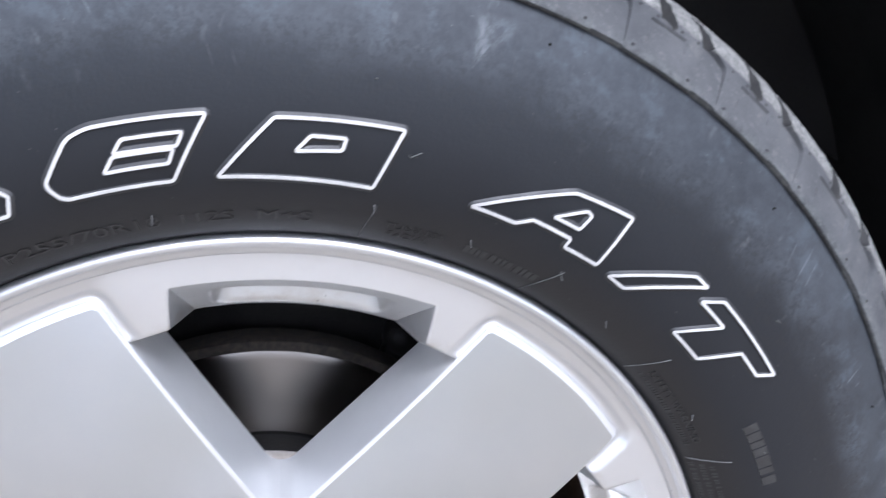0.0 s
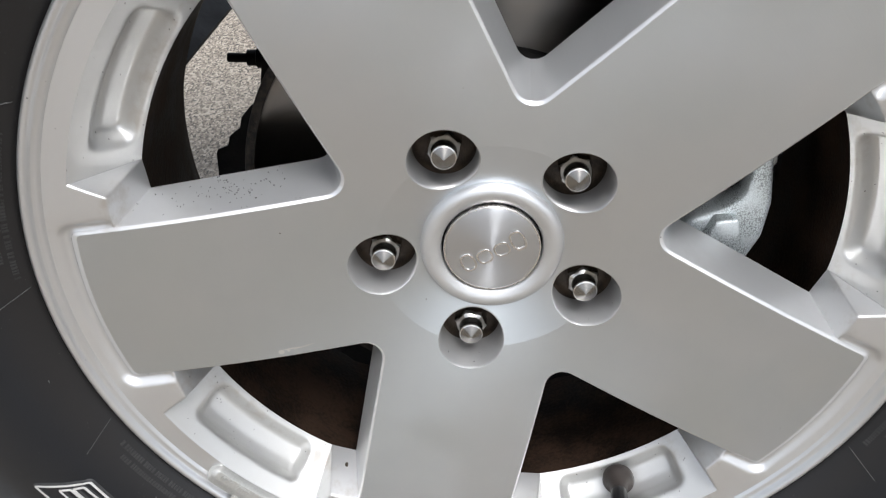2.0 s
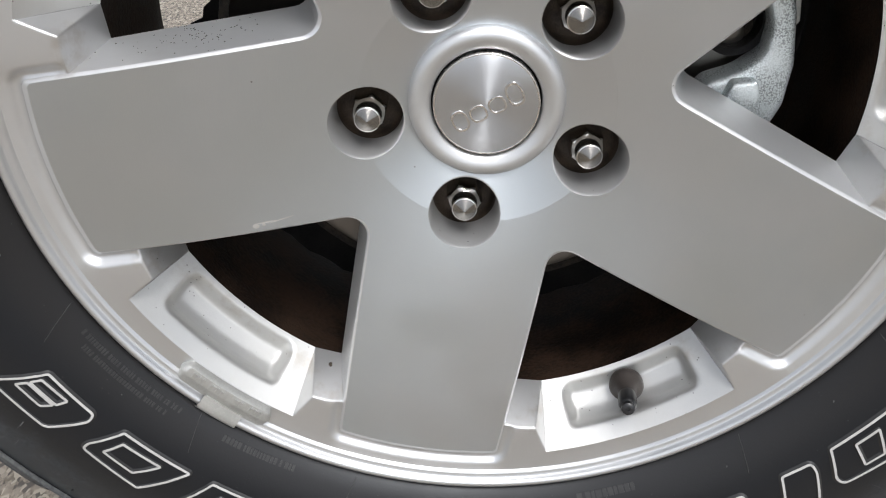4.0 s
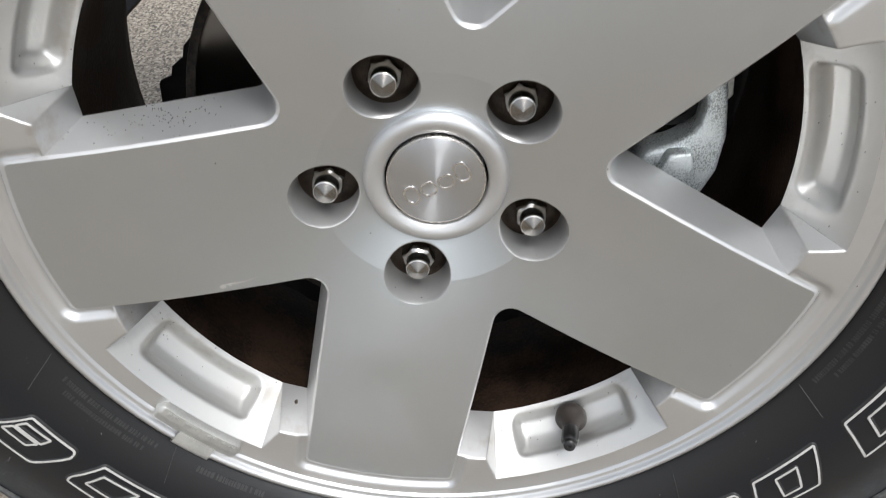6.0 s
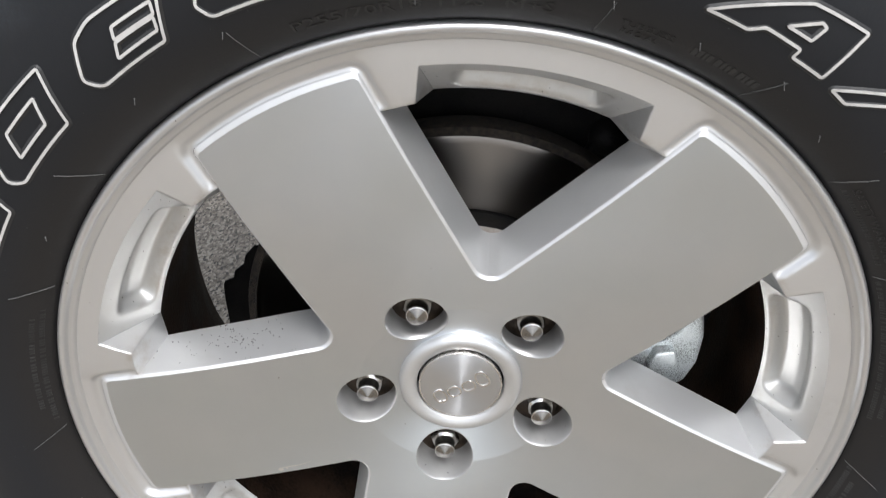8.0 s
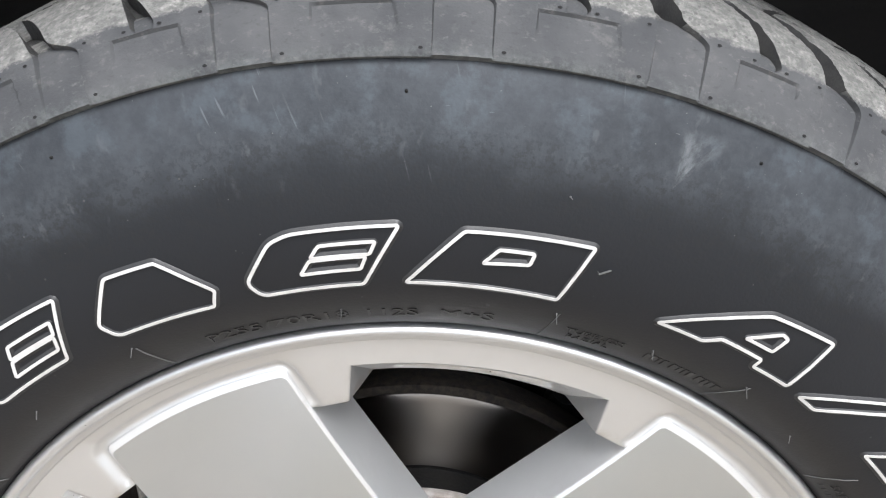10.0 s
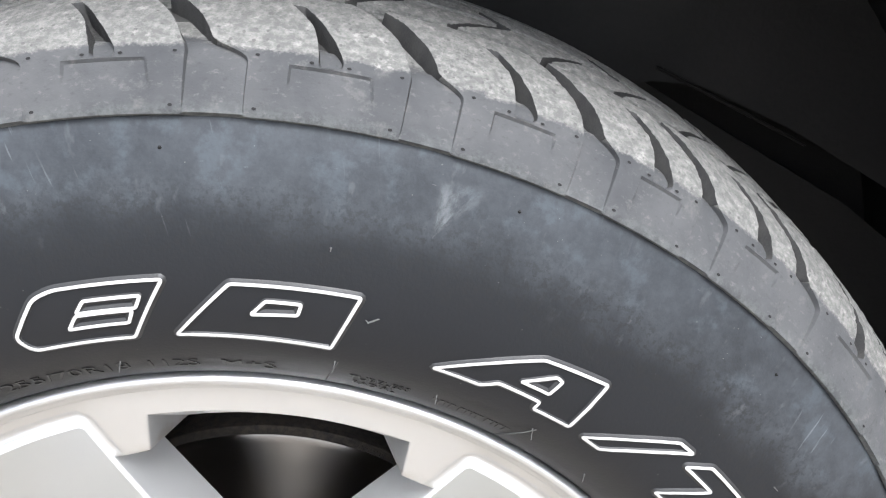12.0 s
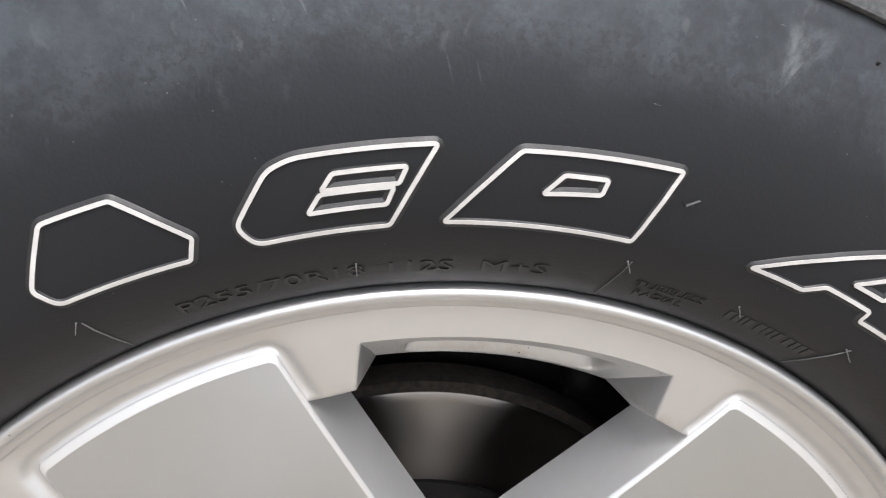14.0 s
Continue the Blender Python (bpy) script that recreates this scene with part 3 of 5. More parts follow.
def build_rim():
    verts, polys = [], []

    def rot(p, a):
        c, s = math.cos(a), math.sin(a)
        return (p[0] * c - p[2] * s, p[1], p[0] * s + p[2] * c)
    # one sector in plan, its spoke along +x; window axes at -36 and 36 degrees
    def at(row, side):
        return polar(row[0], side * (36 - row[1]), row[2])
    border, fixed = [], {}

    def add(r, deg, y=None):
        p = polar(r, deg)
        fixed[len(border)] = y
        border.append((p.x, p.z))
    m = 40
    for i in range(m + 1):
        add(RING_R, -36 + 72 * i / m)
    for i in range(9):
        add(TRAY_OUT[0], 36 - TRAY_OUT[1] * i / 8)
    n = 5
    for i in range(1, n + 1):
        f = i / n
        add(TRAY_OUT[0] + (GUSSET_IN[0] - TRAY_OUT[0]) * f, 36 - TRAY_OUT[1] - (GUSSET_IN[1] - TRAY_OUT[1]) * f, TRAY_OUT[2] + (GUSSET_IN[2] - TRAY_OUT[2]) * f)
    for i in range(1, 5):
        f = i / 4
        add(GUSSET_IN[0] + (GUSSET_FACE[0] - GUSSET_IN[0]) * f, 36 - GUSSET_IN[1] - (GUSSET_FACE[1] - GUSSET_IN[1]) * f, GUSSET_IN[2] + (GUSSET_FACE[2] - GUSSET_IN[2]) * f ** 2)
    h = [(s, w) for s, w in half_outline(HALF + 0.0001, END + 0.0001, CORNER, TIP, 3) if math.hypot(s, w) > GUSSET_FACE[0] + 0.0015]
    for s, w in h:
        fixed[len(border)] = None
        border.append((s, w))
    for s, w in reversed(h[:-1]):
        fixed[len(border)] = None
        border.append((s, -w))
    for i in range(4, 0, -1):
        f = i / 4
        add(GUSSET_IN[0] + (GUSSET_FACE[0] - GUSSET_IN[0]) * f, -36 + GUSSET_IN[1] + (GUSSET_FACE[1] - GUSSET_IN[1]) * f, GUSSET_IN[2] + (GUSSET_FACE[2] - GUSSET_IN[2]) * f ** 2)
    for i in range(n, 0, -1):
        f = i / n
        add(TRAY_OUT[0] + (GUSSET_IN[0] - TRAY_OUT[0]) * f, -36 + TRAY_OUT[1] + (GUSSET_IN[1] - TRAY_OUT[1]) * f, TRAY_OUT[2] + (GUSSET_IN[2] - TRAY_OUT[2]) * f)
    for i in range(8, -1, -1):
        add(TRAY_OUT[0], -36 + TRAY_OUT[1] * i / 8)
    points, chains = list(border), []
    for off in (0.0016, 0.0026, 0.0035, 0.0044, 0.0053, 0.0062, 0.0070, 0.0085):
        h2 = half_outline(HALF + off, END + off, CORNER + off, TIP, 3)
        row = [(p, q) for p, q in h2] + [(p, -q) for p, q in reversed(h2[:-1])]
        run = []
        for p in row:
            if math.hypot(*p) > 0.2085 and inside(border, *p) and min((p[0] - b[0]) ** 2 + (p[1] - b[1]) ** 2 for b in border) > 0.0008 ** 2:
                run.append(len(points))
                points.append(p)
        chains.append(run)
    for ring in range(1, 8):
        r = 0.2085 + 0.0053 * ring
        for i in range(1, 60):
            p = polar(r, -36 + 72 * i / 60)
            if spoke_gap(*(polar(r, -36 + 72 * i / 60 - 90).xz)) > 0.0105 and inside(border, p.x, p.z) and min((p.x - b[0]) ** 2 + (p.z - b[1]) ** 2 for b in border) > 0.0012 ** 2:
                points.append((p.x, p.z))
    # the spoke axis of this sector is rotated to +x for rim_y, which knows the first spoke at -90
    v, tris = triangulate(points, [list(range(len(border)))], lambda x, z: inside(border, x, z), chains)

    def depth(i, x, z):
        y = fixed.get(i)
        if y is not None:
            return y
        c = polar(math.hypot(x, z), math.degrees(math.atan2(z, x)) - 90)
        y = rim_y(c.x, c.z)
        return y
    sector = [(x, depth(i, x, z), z) for i, (x, z) in enumerate(v)]
    faces = [tuple(t) for t in tris]
    # facets that close the tray ends
    for side in (1, -1):
        edge = [polar(TRAY_OUT[0] + (GUSSET_IN[0] - TRAY_OUT[0]) * i / n, side * (36 - TRAY_OUT[1] - (GUSSET_IN[1] - TRAY_OUT[1]) * i / n), TRAY_OUT[2] + (GUSSET_IN[2] - TRAY_OUT[2]) * i / n) for i in range(n + 1)]
        tail = [polar(GUSSET_IN[0] + (GUSSET_FACE[0] - GUSSET_IN[0]) * i / 4, side * (36 - GUSSET_IN[1] - (GUSSET_FACE[1] - GUSSET_IN[1]) * i / 4), GUSSET_IN[2] + (GUSSET_FACE[2] - GUSSET_IN[2]) * (i / 4) ** 2) for i in range(5)]
        inn, opn = at(TRAY_IN, side), at(OPEN, side)
        base = len(sector)
        sector += [tuple(p) for p in edge + tail[1:]] + [tuple(inn), tuple(opn)]
        ii, oo = base + n + 5, base + n + 6
        for i in range(n):
            faces.append((base + i, base + i + 1, ii))
        faces.append((base + n, oo, ii))
        for i in range(n, n + 4):
            faces.append((base + i, base + i + 1, oo))
    for a in SPOKES:
        base = len(verts)
        verts += [rot(p, radians(a)) for p in sector]
        polys += [tuple(base + i for i in f) for f in faces]
    me = mesh_of("rim_ring", verts, polys, M_RIM, False)
    bm = bmesh.new()
    bm.from_mesh(me)
    bmesh.ops.remove_doubles(bm, verts=bm.verts, dist=0.00005)
    bmesh.ops.recalc_face_normals(bm, faces=bm.faces)
    bm.to_mesh(me)
    bm.free()
    me.shade_smooth()
    me.set_sharp_from_angle(angle=radians(38))
    part("rim_ring", me, wheel, "satin silver painted ring of the rim")
    # rounded bead at the edge and the barrel behind
    bead = [(0.2434, -0.0006), (0.2440, -0.0013), (0.2446, -0.0024), (0.2452, -0.0032), (0.2459, -0.0035), (0.2479, -0.0039), (0.2484, -0.0045), (0.2489, -0.0062),
            (0.2495, -0.0073), (0.2505, -0.0080), (0.2518, -0.0081), (0.2531, -0.0075), (0.2540, -0.0062), (0.2545, -0.0036), (0.2543, 0.0), (0.2530, 0.0040), (0.2480, 0.0080)]
    part("rim_bead", revolve("rim_bead", bead, 300, M_LIP, 40), wheel, "bright rounded lip of the rim")
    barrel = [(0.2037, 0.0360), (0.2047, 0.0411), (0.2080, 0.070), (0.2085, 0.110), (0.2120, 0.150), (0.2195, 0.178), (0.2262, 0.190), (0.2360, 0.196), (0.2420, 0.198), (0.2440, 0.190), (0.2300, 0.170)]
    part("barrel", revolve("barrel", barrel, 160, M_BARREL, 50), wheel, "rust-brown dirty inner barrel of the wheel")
    # trays with a sunk pocket
    for k, a in enumerate(SPOKES):
        centre, nu, nv = a + 36, 64, 32
        vs, fs = [], []
        for j in range(nv + 1):
            f = j / nv
            half = TRAY_OUT[1] + (TRAY_IN[1] - TRAY_OUT[1]) * f
            for i in range(nu + 1):
                u = -1 + 2 * i / nu
                r = TRAY_OUT[0] + (TRAY_IN[0] - TRAY_OUT[0]) * f
                y = TRAY_OUT[2] + (TRAY_IN[2] - TRAY_OUT[2]) * f
                du, dv = abs(u) * 0.054, abs(f - 0.58) * 0.0462
                hu, hv, cr = 0.0415, 0.0155, 0.0075
                d = math.hypot(max(du - (hu - cr), 0), max(dv - (hv - cr), 0)) - cr
                e = min(max((f - 0.30) / 0.40, 0), 1)
                q = min(max((0.0006 - d) / (0.0128 - 0.0058 * e * e * (3 - 2 * e)), 0), 1)
                sink = 0.0100 * q * q * (3 - 2 * q)
                # square to the sloping tray: outwards in r and inwards in y
                vs.append(polar(r + 0.81 * sink, centre + half * u, y + 0.59 * sink))
        for j in range(nv):
            for i in range(nu):
                p = j * (nu + 1) + i
                fs.append((p, p + 1, p + nu + 2, p + nu + 1))
        part("rim_tray", mesh_of("rim_tray", vs, fs, M_TRAY, True, 60), wheel, "bright silver tray between two spokes with a sunk pocket")


build_spokes()
build_rim()


def build_mark():
    """A small rough casting mark in the pocket of one tray."""
    rnd = random.Random(3)
    v, f = [], []
    for k in range(9):
        a = 89.4 - 0.75 * k + rnd.uniform(-0.1, 0.1)
        h, w = rnd.uniform(0.0014, 0.0030), rnd.uniform(0.28, 0.42)
        base = len(v)
        for da, dr in ((-w, 0), (w, 0), (w * 0.7, h), (-w * 0.5, h)):
            t = 0.60 - dr / 0.030
            r = TRAY_OUT[0] + (TRAY_IN[0] - TRAY_OUT[0]) * t
            y = TRAY_OUT[2] + (TRAY_IN[2] - TRAY_OUT[2]) * t
            for out in (0.0096, 0.0078):
                v.append(polar(r + 0.81 * out, a + da, y + 0.59 * out))
        f += [tuple(base + i for i in q) for q in ((1, 3, 5, 7), (0, 2, 3, 1), (2, 4, 5, 3), (4, 6, 7, 5), (6, 0, 1, 7))]
    tagged(part("casting_mark", mesh_of("casting_mark", v, f, M_LEAD, False), wheel, "rough raised casting mark"), kind="stuff")


build_mark()


# ---- hub, cap and lug nuts ----
def build_hub():
    ringp = [(0.0416, 0.0246), (0.0412, 0.0226), (0.0405, 0.0205), (0.0390, 0.0191), (0.0371, 0.0184), (0.0354, 0.0182), (0.0337, 0.0188), (0.0319, 0.0197), (0.0304, 0.0205), (0.0296, 0.0212), (0.0292, 0.0224), (0.0292, 0.0274)]
    part("hub_ring", revolve("hub_ring", ringp, 96, M_HUB, 60), wheel, "domed silver ring round the centre cap")
    gap = [(0.0292, 0.0256), (0.0261, 0.0256)]
    part("cap_gap", revolve("cap_gap", gap, 64, M_DARK), wheel, "dark gap round the centre cap")
    for cx, cz in lug_xz:
        prof = [(0.0202, 0.0), (0.0199, 0.0004), (0.0194, 0.0012), (0.0190, 0.012), (0.0184, 0.022)]
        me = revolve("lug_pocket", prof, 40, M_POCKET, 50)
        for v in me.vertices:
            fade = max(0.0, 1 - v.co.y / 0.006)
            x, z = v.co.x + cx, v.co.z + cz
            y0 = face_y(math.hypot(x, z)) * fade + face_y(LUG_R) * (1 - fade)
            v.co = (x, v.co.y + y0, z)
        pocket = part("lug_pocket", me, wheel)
        # Grimy floor, its brown darkened for the shade deep in the pocket.
        floor = revolve("pocket_floor", [(0.0184, 0.0220), (0.0178, 0.0270), (0.0155, 0.0295), (0.0120, 0.0310), (0.0001, 0.0315)], 32, M_SHADED_GRIME, 50)
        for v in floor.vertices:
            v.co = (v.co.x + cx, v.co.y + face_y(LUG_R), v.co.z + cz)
        part("pocket_floor", floor, pocket, "rusty pocket floor, darkened for shade")


build_hub()
cap = thing("centre_cap", "spun aluminium wheel centre cap with a raised emblem", "wheel cap", m=PLACE)
capp = [(0.0279, 0.0256), (0.0279, 0.0202), (0.0275, 0.0194), (0.0265, 0.0191), (0.0194, 0.0188), (0.0097, 0.0185), (0.0001, 0.0183)]
part("cap_disc", revolve("cap_disc", capp, 96, M_CAP, 50), cap)
part("cap_edge", revolve("cap_edge", [(0.0281, 0.0234), (0.0281, 0.0199), (0.0278, 0.0192), (0.0273, 0.0190), (0.0269, 0.0193)], 96, M_CHROME, 60), cap, "bright bevelled edge of the cap")


def emblem(cx, cz, w, h, turn, ring):
    """A small raised plain shape on the cap: a ring or a bar."""
    n, v, f = 20, [], []
    c, q = math.cos(turn), math.sin(turn)
    rows = ((1.0, 0.0189), (0.94, 0.0180), (0.76, 0.0180), (0.70, 0.0189)) if ring else ((1.0, 0.0189), (0.85, 0.0180), (0.30, 0.0179), (0.01, 0.0179))
    for k, y in rows:
        for i in range(n):
            a = 2 * math.pi * i / n
            px = math.copysign(abs(math.cos(a)) ** 0.75, math.cos(a)) * w * k
            pz = math.copysign(abs(math.sin(a)) ** 0.75, math.sin(a)) * h * k
            v.append((cx + px * c - pz * q, y, cz + px * q + pz * c))
    for j in range(3):
        for i in range(n):
            f.append((j * n + i, j * n + (i + 1) % n, (j + 1) * n + (i + 1) % n, (j + 1) * n + i))
    part("emblem", mesh_of("emblem", v, f, M_CHROME, True, 50), cap, "raised plain shape of the emblem")


for k, (u, lift, w, h, ring) in enumerate(((-0.0160, 0.0004, 0.0046, 0.0062, True), (-0.0056, 0.0, 0.0050, 0.0048, True), (0.0052, 0.0, 0.0050, 0.0048, True), (0.0158, 0.0012, 0.0046, 0.0070, True))):
    t = radians(37)
    emblem(u * math.cos(t) - (lift - 0.002) * math.sin(t), u * math.sin(t) + (lift - 0.002) * math.cos(t), w, h, t, ring)


def build_nut():
    """A closed-end lug nut along the axle's direction, its tip towards -y."""
    bm = bmesh.new()
    rows = [(0.0112, 0.026, 6), (0.0112, 0.0235, 6), (0.0112, 0.0118, 6), (0.0107, 0.0106, 6), (0.0099, 0.0094, 1), (0.0088, 0.0089, 0), (0.0078, 0.0080, 0), (0.0074, 0.0070, 0), (0.0074, 0.0024, 0), (0.0078, 0.0018, 0), (0.0078, 0.0004, 0), (0.0076, -0.0002, 0), (0.0070, -0.0006, 0), (0.0001, -0.0036, 0)]
    n = 36
    loops = []
    for r, y, hexed in rows:
        loop = []
        for i in range(n):
            a = 2 * math.pi * i / n
            k = 1.0
            if hexed:
                b = (a % (math.pi / 3)) - math.pi / 6
                k = math.cos(math.pi / 6) / math.cos(b) if hexed == 6 else 0.5 + 0.5 * math.cos(math.pi / 6) / math.cos(b)
            loop.append(bm.verts.new((r * k * math.cos(a), y, r * k * math.sin(a))))
        loops.append(loop)
    for p, q in zip(loops, loops[1:]):
        for i in range(n):
            bm.faces.new((p[i], p[(i + 1) % n], q[(i + 1) % n], q[i]))
    bmesh.ops.recalc_face_normals(bm, faces=bm.faces)
    me = bpy.data.meshes.new("lug_nut")
    bm.to_mesh(me)
    bm.free()
    me.materials.append(M_NUT)
    me.materials.append(M_HEX)
    for p in me.polygons:
        p.material_index = 1 if p.center.y > 0.0083 or -0.00045 < p.center.y < 0.0003 else 0
    me.shade_smooth()
    me.set_sharp_from_angle(angle=radians(22))
    return me


nut_mesh = build_nut()
for k, (cx, cz) in enumerate(lug_xz):
    ob = new("lug_nut", nut_mesh)
    ob.matrix_world = PLACE @ Matrix.Translation((cx, 0.0208, cz)) @ Matrix.Rotation(radians(17 * k * k), 4, "Y") @ Matrix.Diagonal((0.93, 1.0, 0.93, 1.0))
    tagged(ob, "closed chrome lug nut in a round pocket of the wheel", "lug nut", "lug nuts of the wheel")

# ---- marks on the wheel: tar specks on one spoke's side, a scratch on its face ----
def build_marks():
    rnd = random.Random(11)
    v, f = [], []
    a = radians(198)
    ax, per = Vector((math.cos(a), 0, math.sin(a))), Vector((-math.sin(a), 0, math.cos(a)))
    for k in range(90):
        s, t = rnd.gauss(0.141, 0.016), min(max(rnd.gauss(0.60, 0.24), 0.05), 0.97)
        w = -(HALF + (0.0577 - HALF) * t)
        r = math.hypot(s, w)
        y = (face_y(r) + 0.0016) * (1 - t) + (0.0460 - (r - 0.106) * 0.134) * t
        c = ax * s + per * w + Vector((0, y, 0))
        e = rnd.uniform(0.00022, 0.00055)
        base = len(v)
        for d in (ax * e, Vector((0, e * 1.8, 0)), -ax * e, Vector((0, -e * 1.8, 0)), -per * 0.0003):
            v.append(c + d)
        f += [(base + i, base + (i + 1) % 4, base + 4) for i in range(4)]
    tagged(part("tar_specks", mesh_of("tar_specks", v, f, M_TAR, False), wheel, "black specks of tar"), kind="stuff")
    # a crumb of dirt on the side of the lowest spoke
    bm = bmesh.new()
    bmesh.ops.create_icosphere(bm, subdivisions=2, radius=0.0017)
    for p in bm.verts:
        p.co *= 0.75 + 0.45 * noise.noise(p.co * 900.0)
    bmesh.ops.translate(bm, verts=bm.verts, vec=polar(0.1932, -108.9, 0.0135))
    me = bpy.data.meshes.new("dirt_crumb")
    bm.to_mesh(me)
    bm.free()
    me.materials.append(M_CRUMB)
    part("dirt_crumb", me, wheel, "small brown crumb of dirt")
    v, f = [], []
    for a0, r0, a1, r1, w in ((-143.2, 0.1405, -141.6, 0.1290, 0.0005), (-143.0, 0.1425, -142.4, 0.1392, 0.0016), (-141.9, 0.1345, -140.6, 0.1200, 0.0003), (-142.6, 0.1372, -141.9, 0.1360, 0.0009)):
        p, q = polar(r0, a0), polar(r1, a1)
        d = (q - p).normalized()
        n = Vector((-d.z, 0, d.x)) * w
        base = len(v)
        for k in range(6):
            m = p.lerp(q, k / 5)
            g = math.sin(math.pi * (0.1 + 0.8 * k / 5))
            for sg in (-1, 1):
                u = m + n * (sg * g)
                v.append((u.x, face_y(math.hypot(u.x, u.z)) - 0.0002, u.z))
        f += [(base + 2 * k, base + 2 * k + 1, base + 2 * k + 3, base + 2 * k + 2) for k in range(5)]
    part("scratch", mesh_of("scratch", v, f, shader("scratched_alloy", (0.72, 0.72, 0.71), 0.5, 0.85), False), wheel, "pale scratch on a spoke")


build_marks()

# ---- tyre ----
tyre = thing("tyre", "black all-terrain tyre with white outlined lettering, dusty tread", "tyre", m=PLACE)
SIDE = [(0.2500, 0.012), (0.2540, 0.001), (0.2547, -0.004), (0.2575, -0.0085), (0.2640, -0.0140), (0.2720, -0.0195), (0.2800, -0.0232), (0.2900, -0.0260),
        (0.3010, -0.0272), (0.3120, -0.0270), (0.3230, -0.0260), (0.3340, -0.0244), (0.3450, -0.0222), (0.3560, -0.0192), (0.3650, -0.0163), (0.3722, -0.0137), (0.3740, -0.0129), (0.3746, -0.0095)]
SHOULDER = [(0.3741, -0.0134), (0.3744, -0.0148), (0.3754, -0.0157), (0.3772, -0.0152), (0.3795, -0.0140), (0.3840, -0.0112), (0.3890, -0.0078), (0.3935, -0.0044), (0.3975, -0.0010)]
CROWN = [(0.4008, 0.0020), (0.4040, 0.0058), (0.4078, 0.0140), (0.4120, 0.0320), (0.4150, 0.0600), (0.4170, 0.1000)]
MID = 0.100


def side_y(r):
    return float(np.interp(r, [p[0] for p in SIDE[1:] + SHOULDER[1:]], [p[1] for p in SIDE[1:] + SHOULDER[1:]]))


def settle(me):
    """Flattens the foot of the tyre on the ground."""
    c, s = math.cos(TURN), math.sin(TURN)
    for v in me.vertices:
        z = v.co.x * s + v.co.z * c
        if z < -AXLE + 0.001:
            d = -AXLE + 0.001 - z
            v.co.x += d * s
            v.co.z += d * c
    return me


part("sidewall", settle(revolve("sidewall", SIDE, 420, M_RUBBER, 50)), tyre, "smooth black rubber sidewall greyed by oxidation and painted sheen")
FAR_SIDE = [(r, 2 * MID - y) for r, y in reversed(SIDE)]
part("inner_sidewall", settle(revolve("inner_sidewall", FAR_SIDE, 180, M_RUBBER, 50)), tyre)


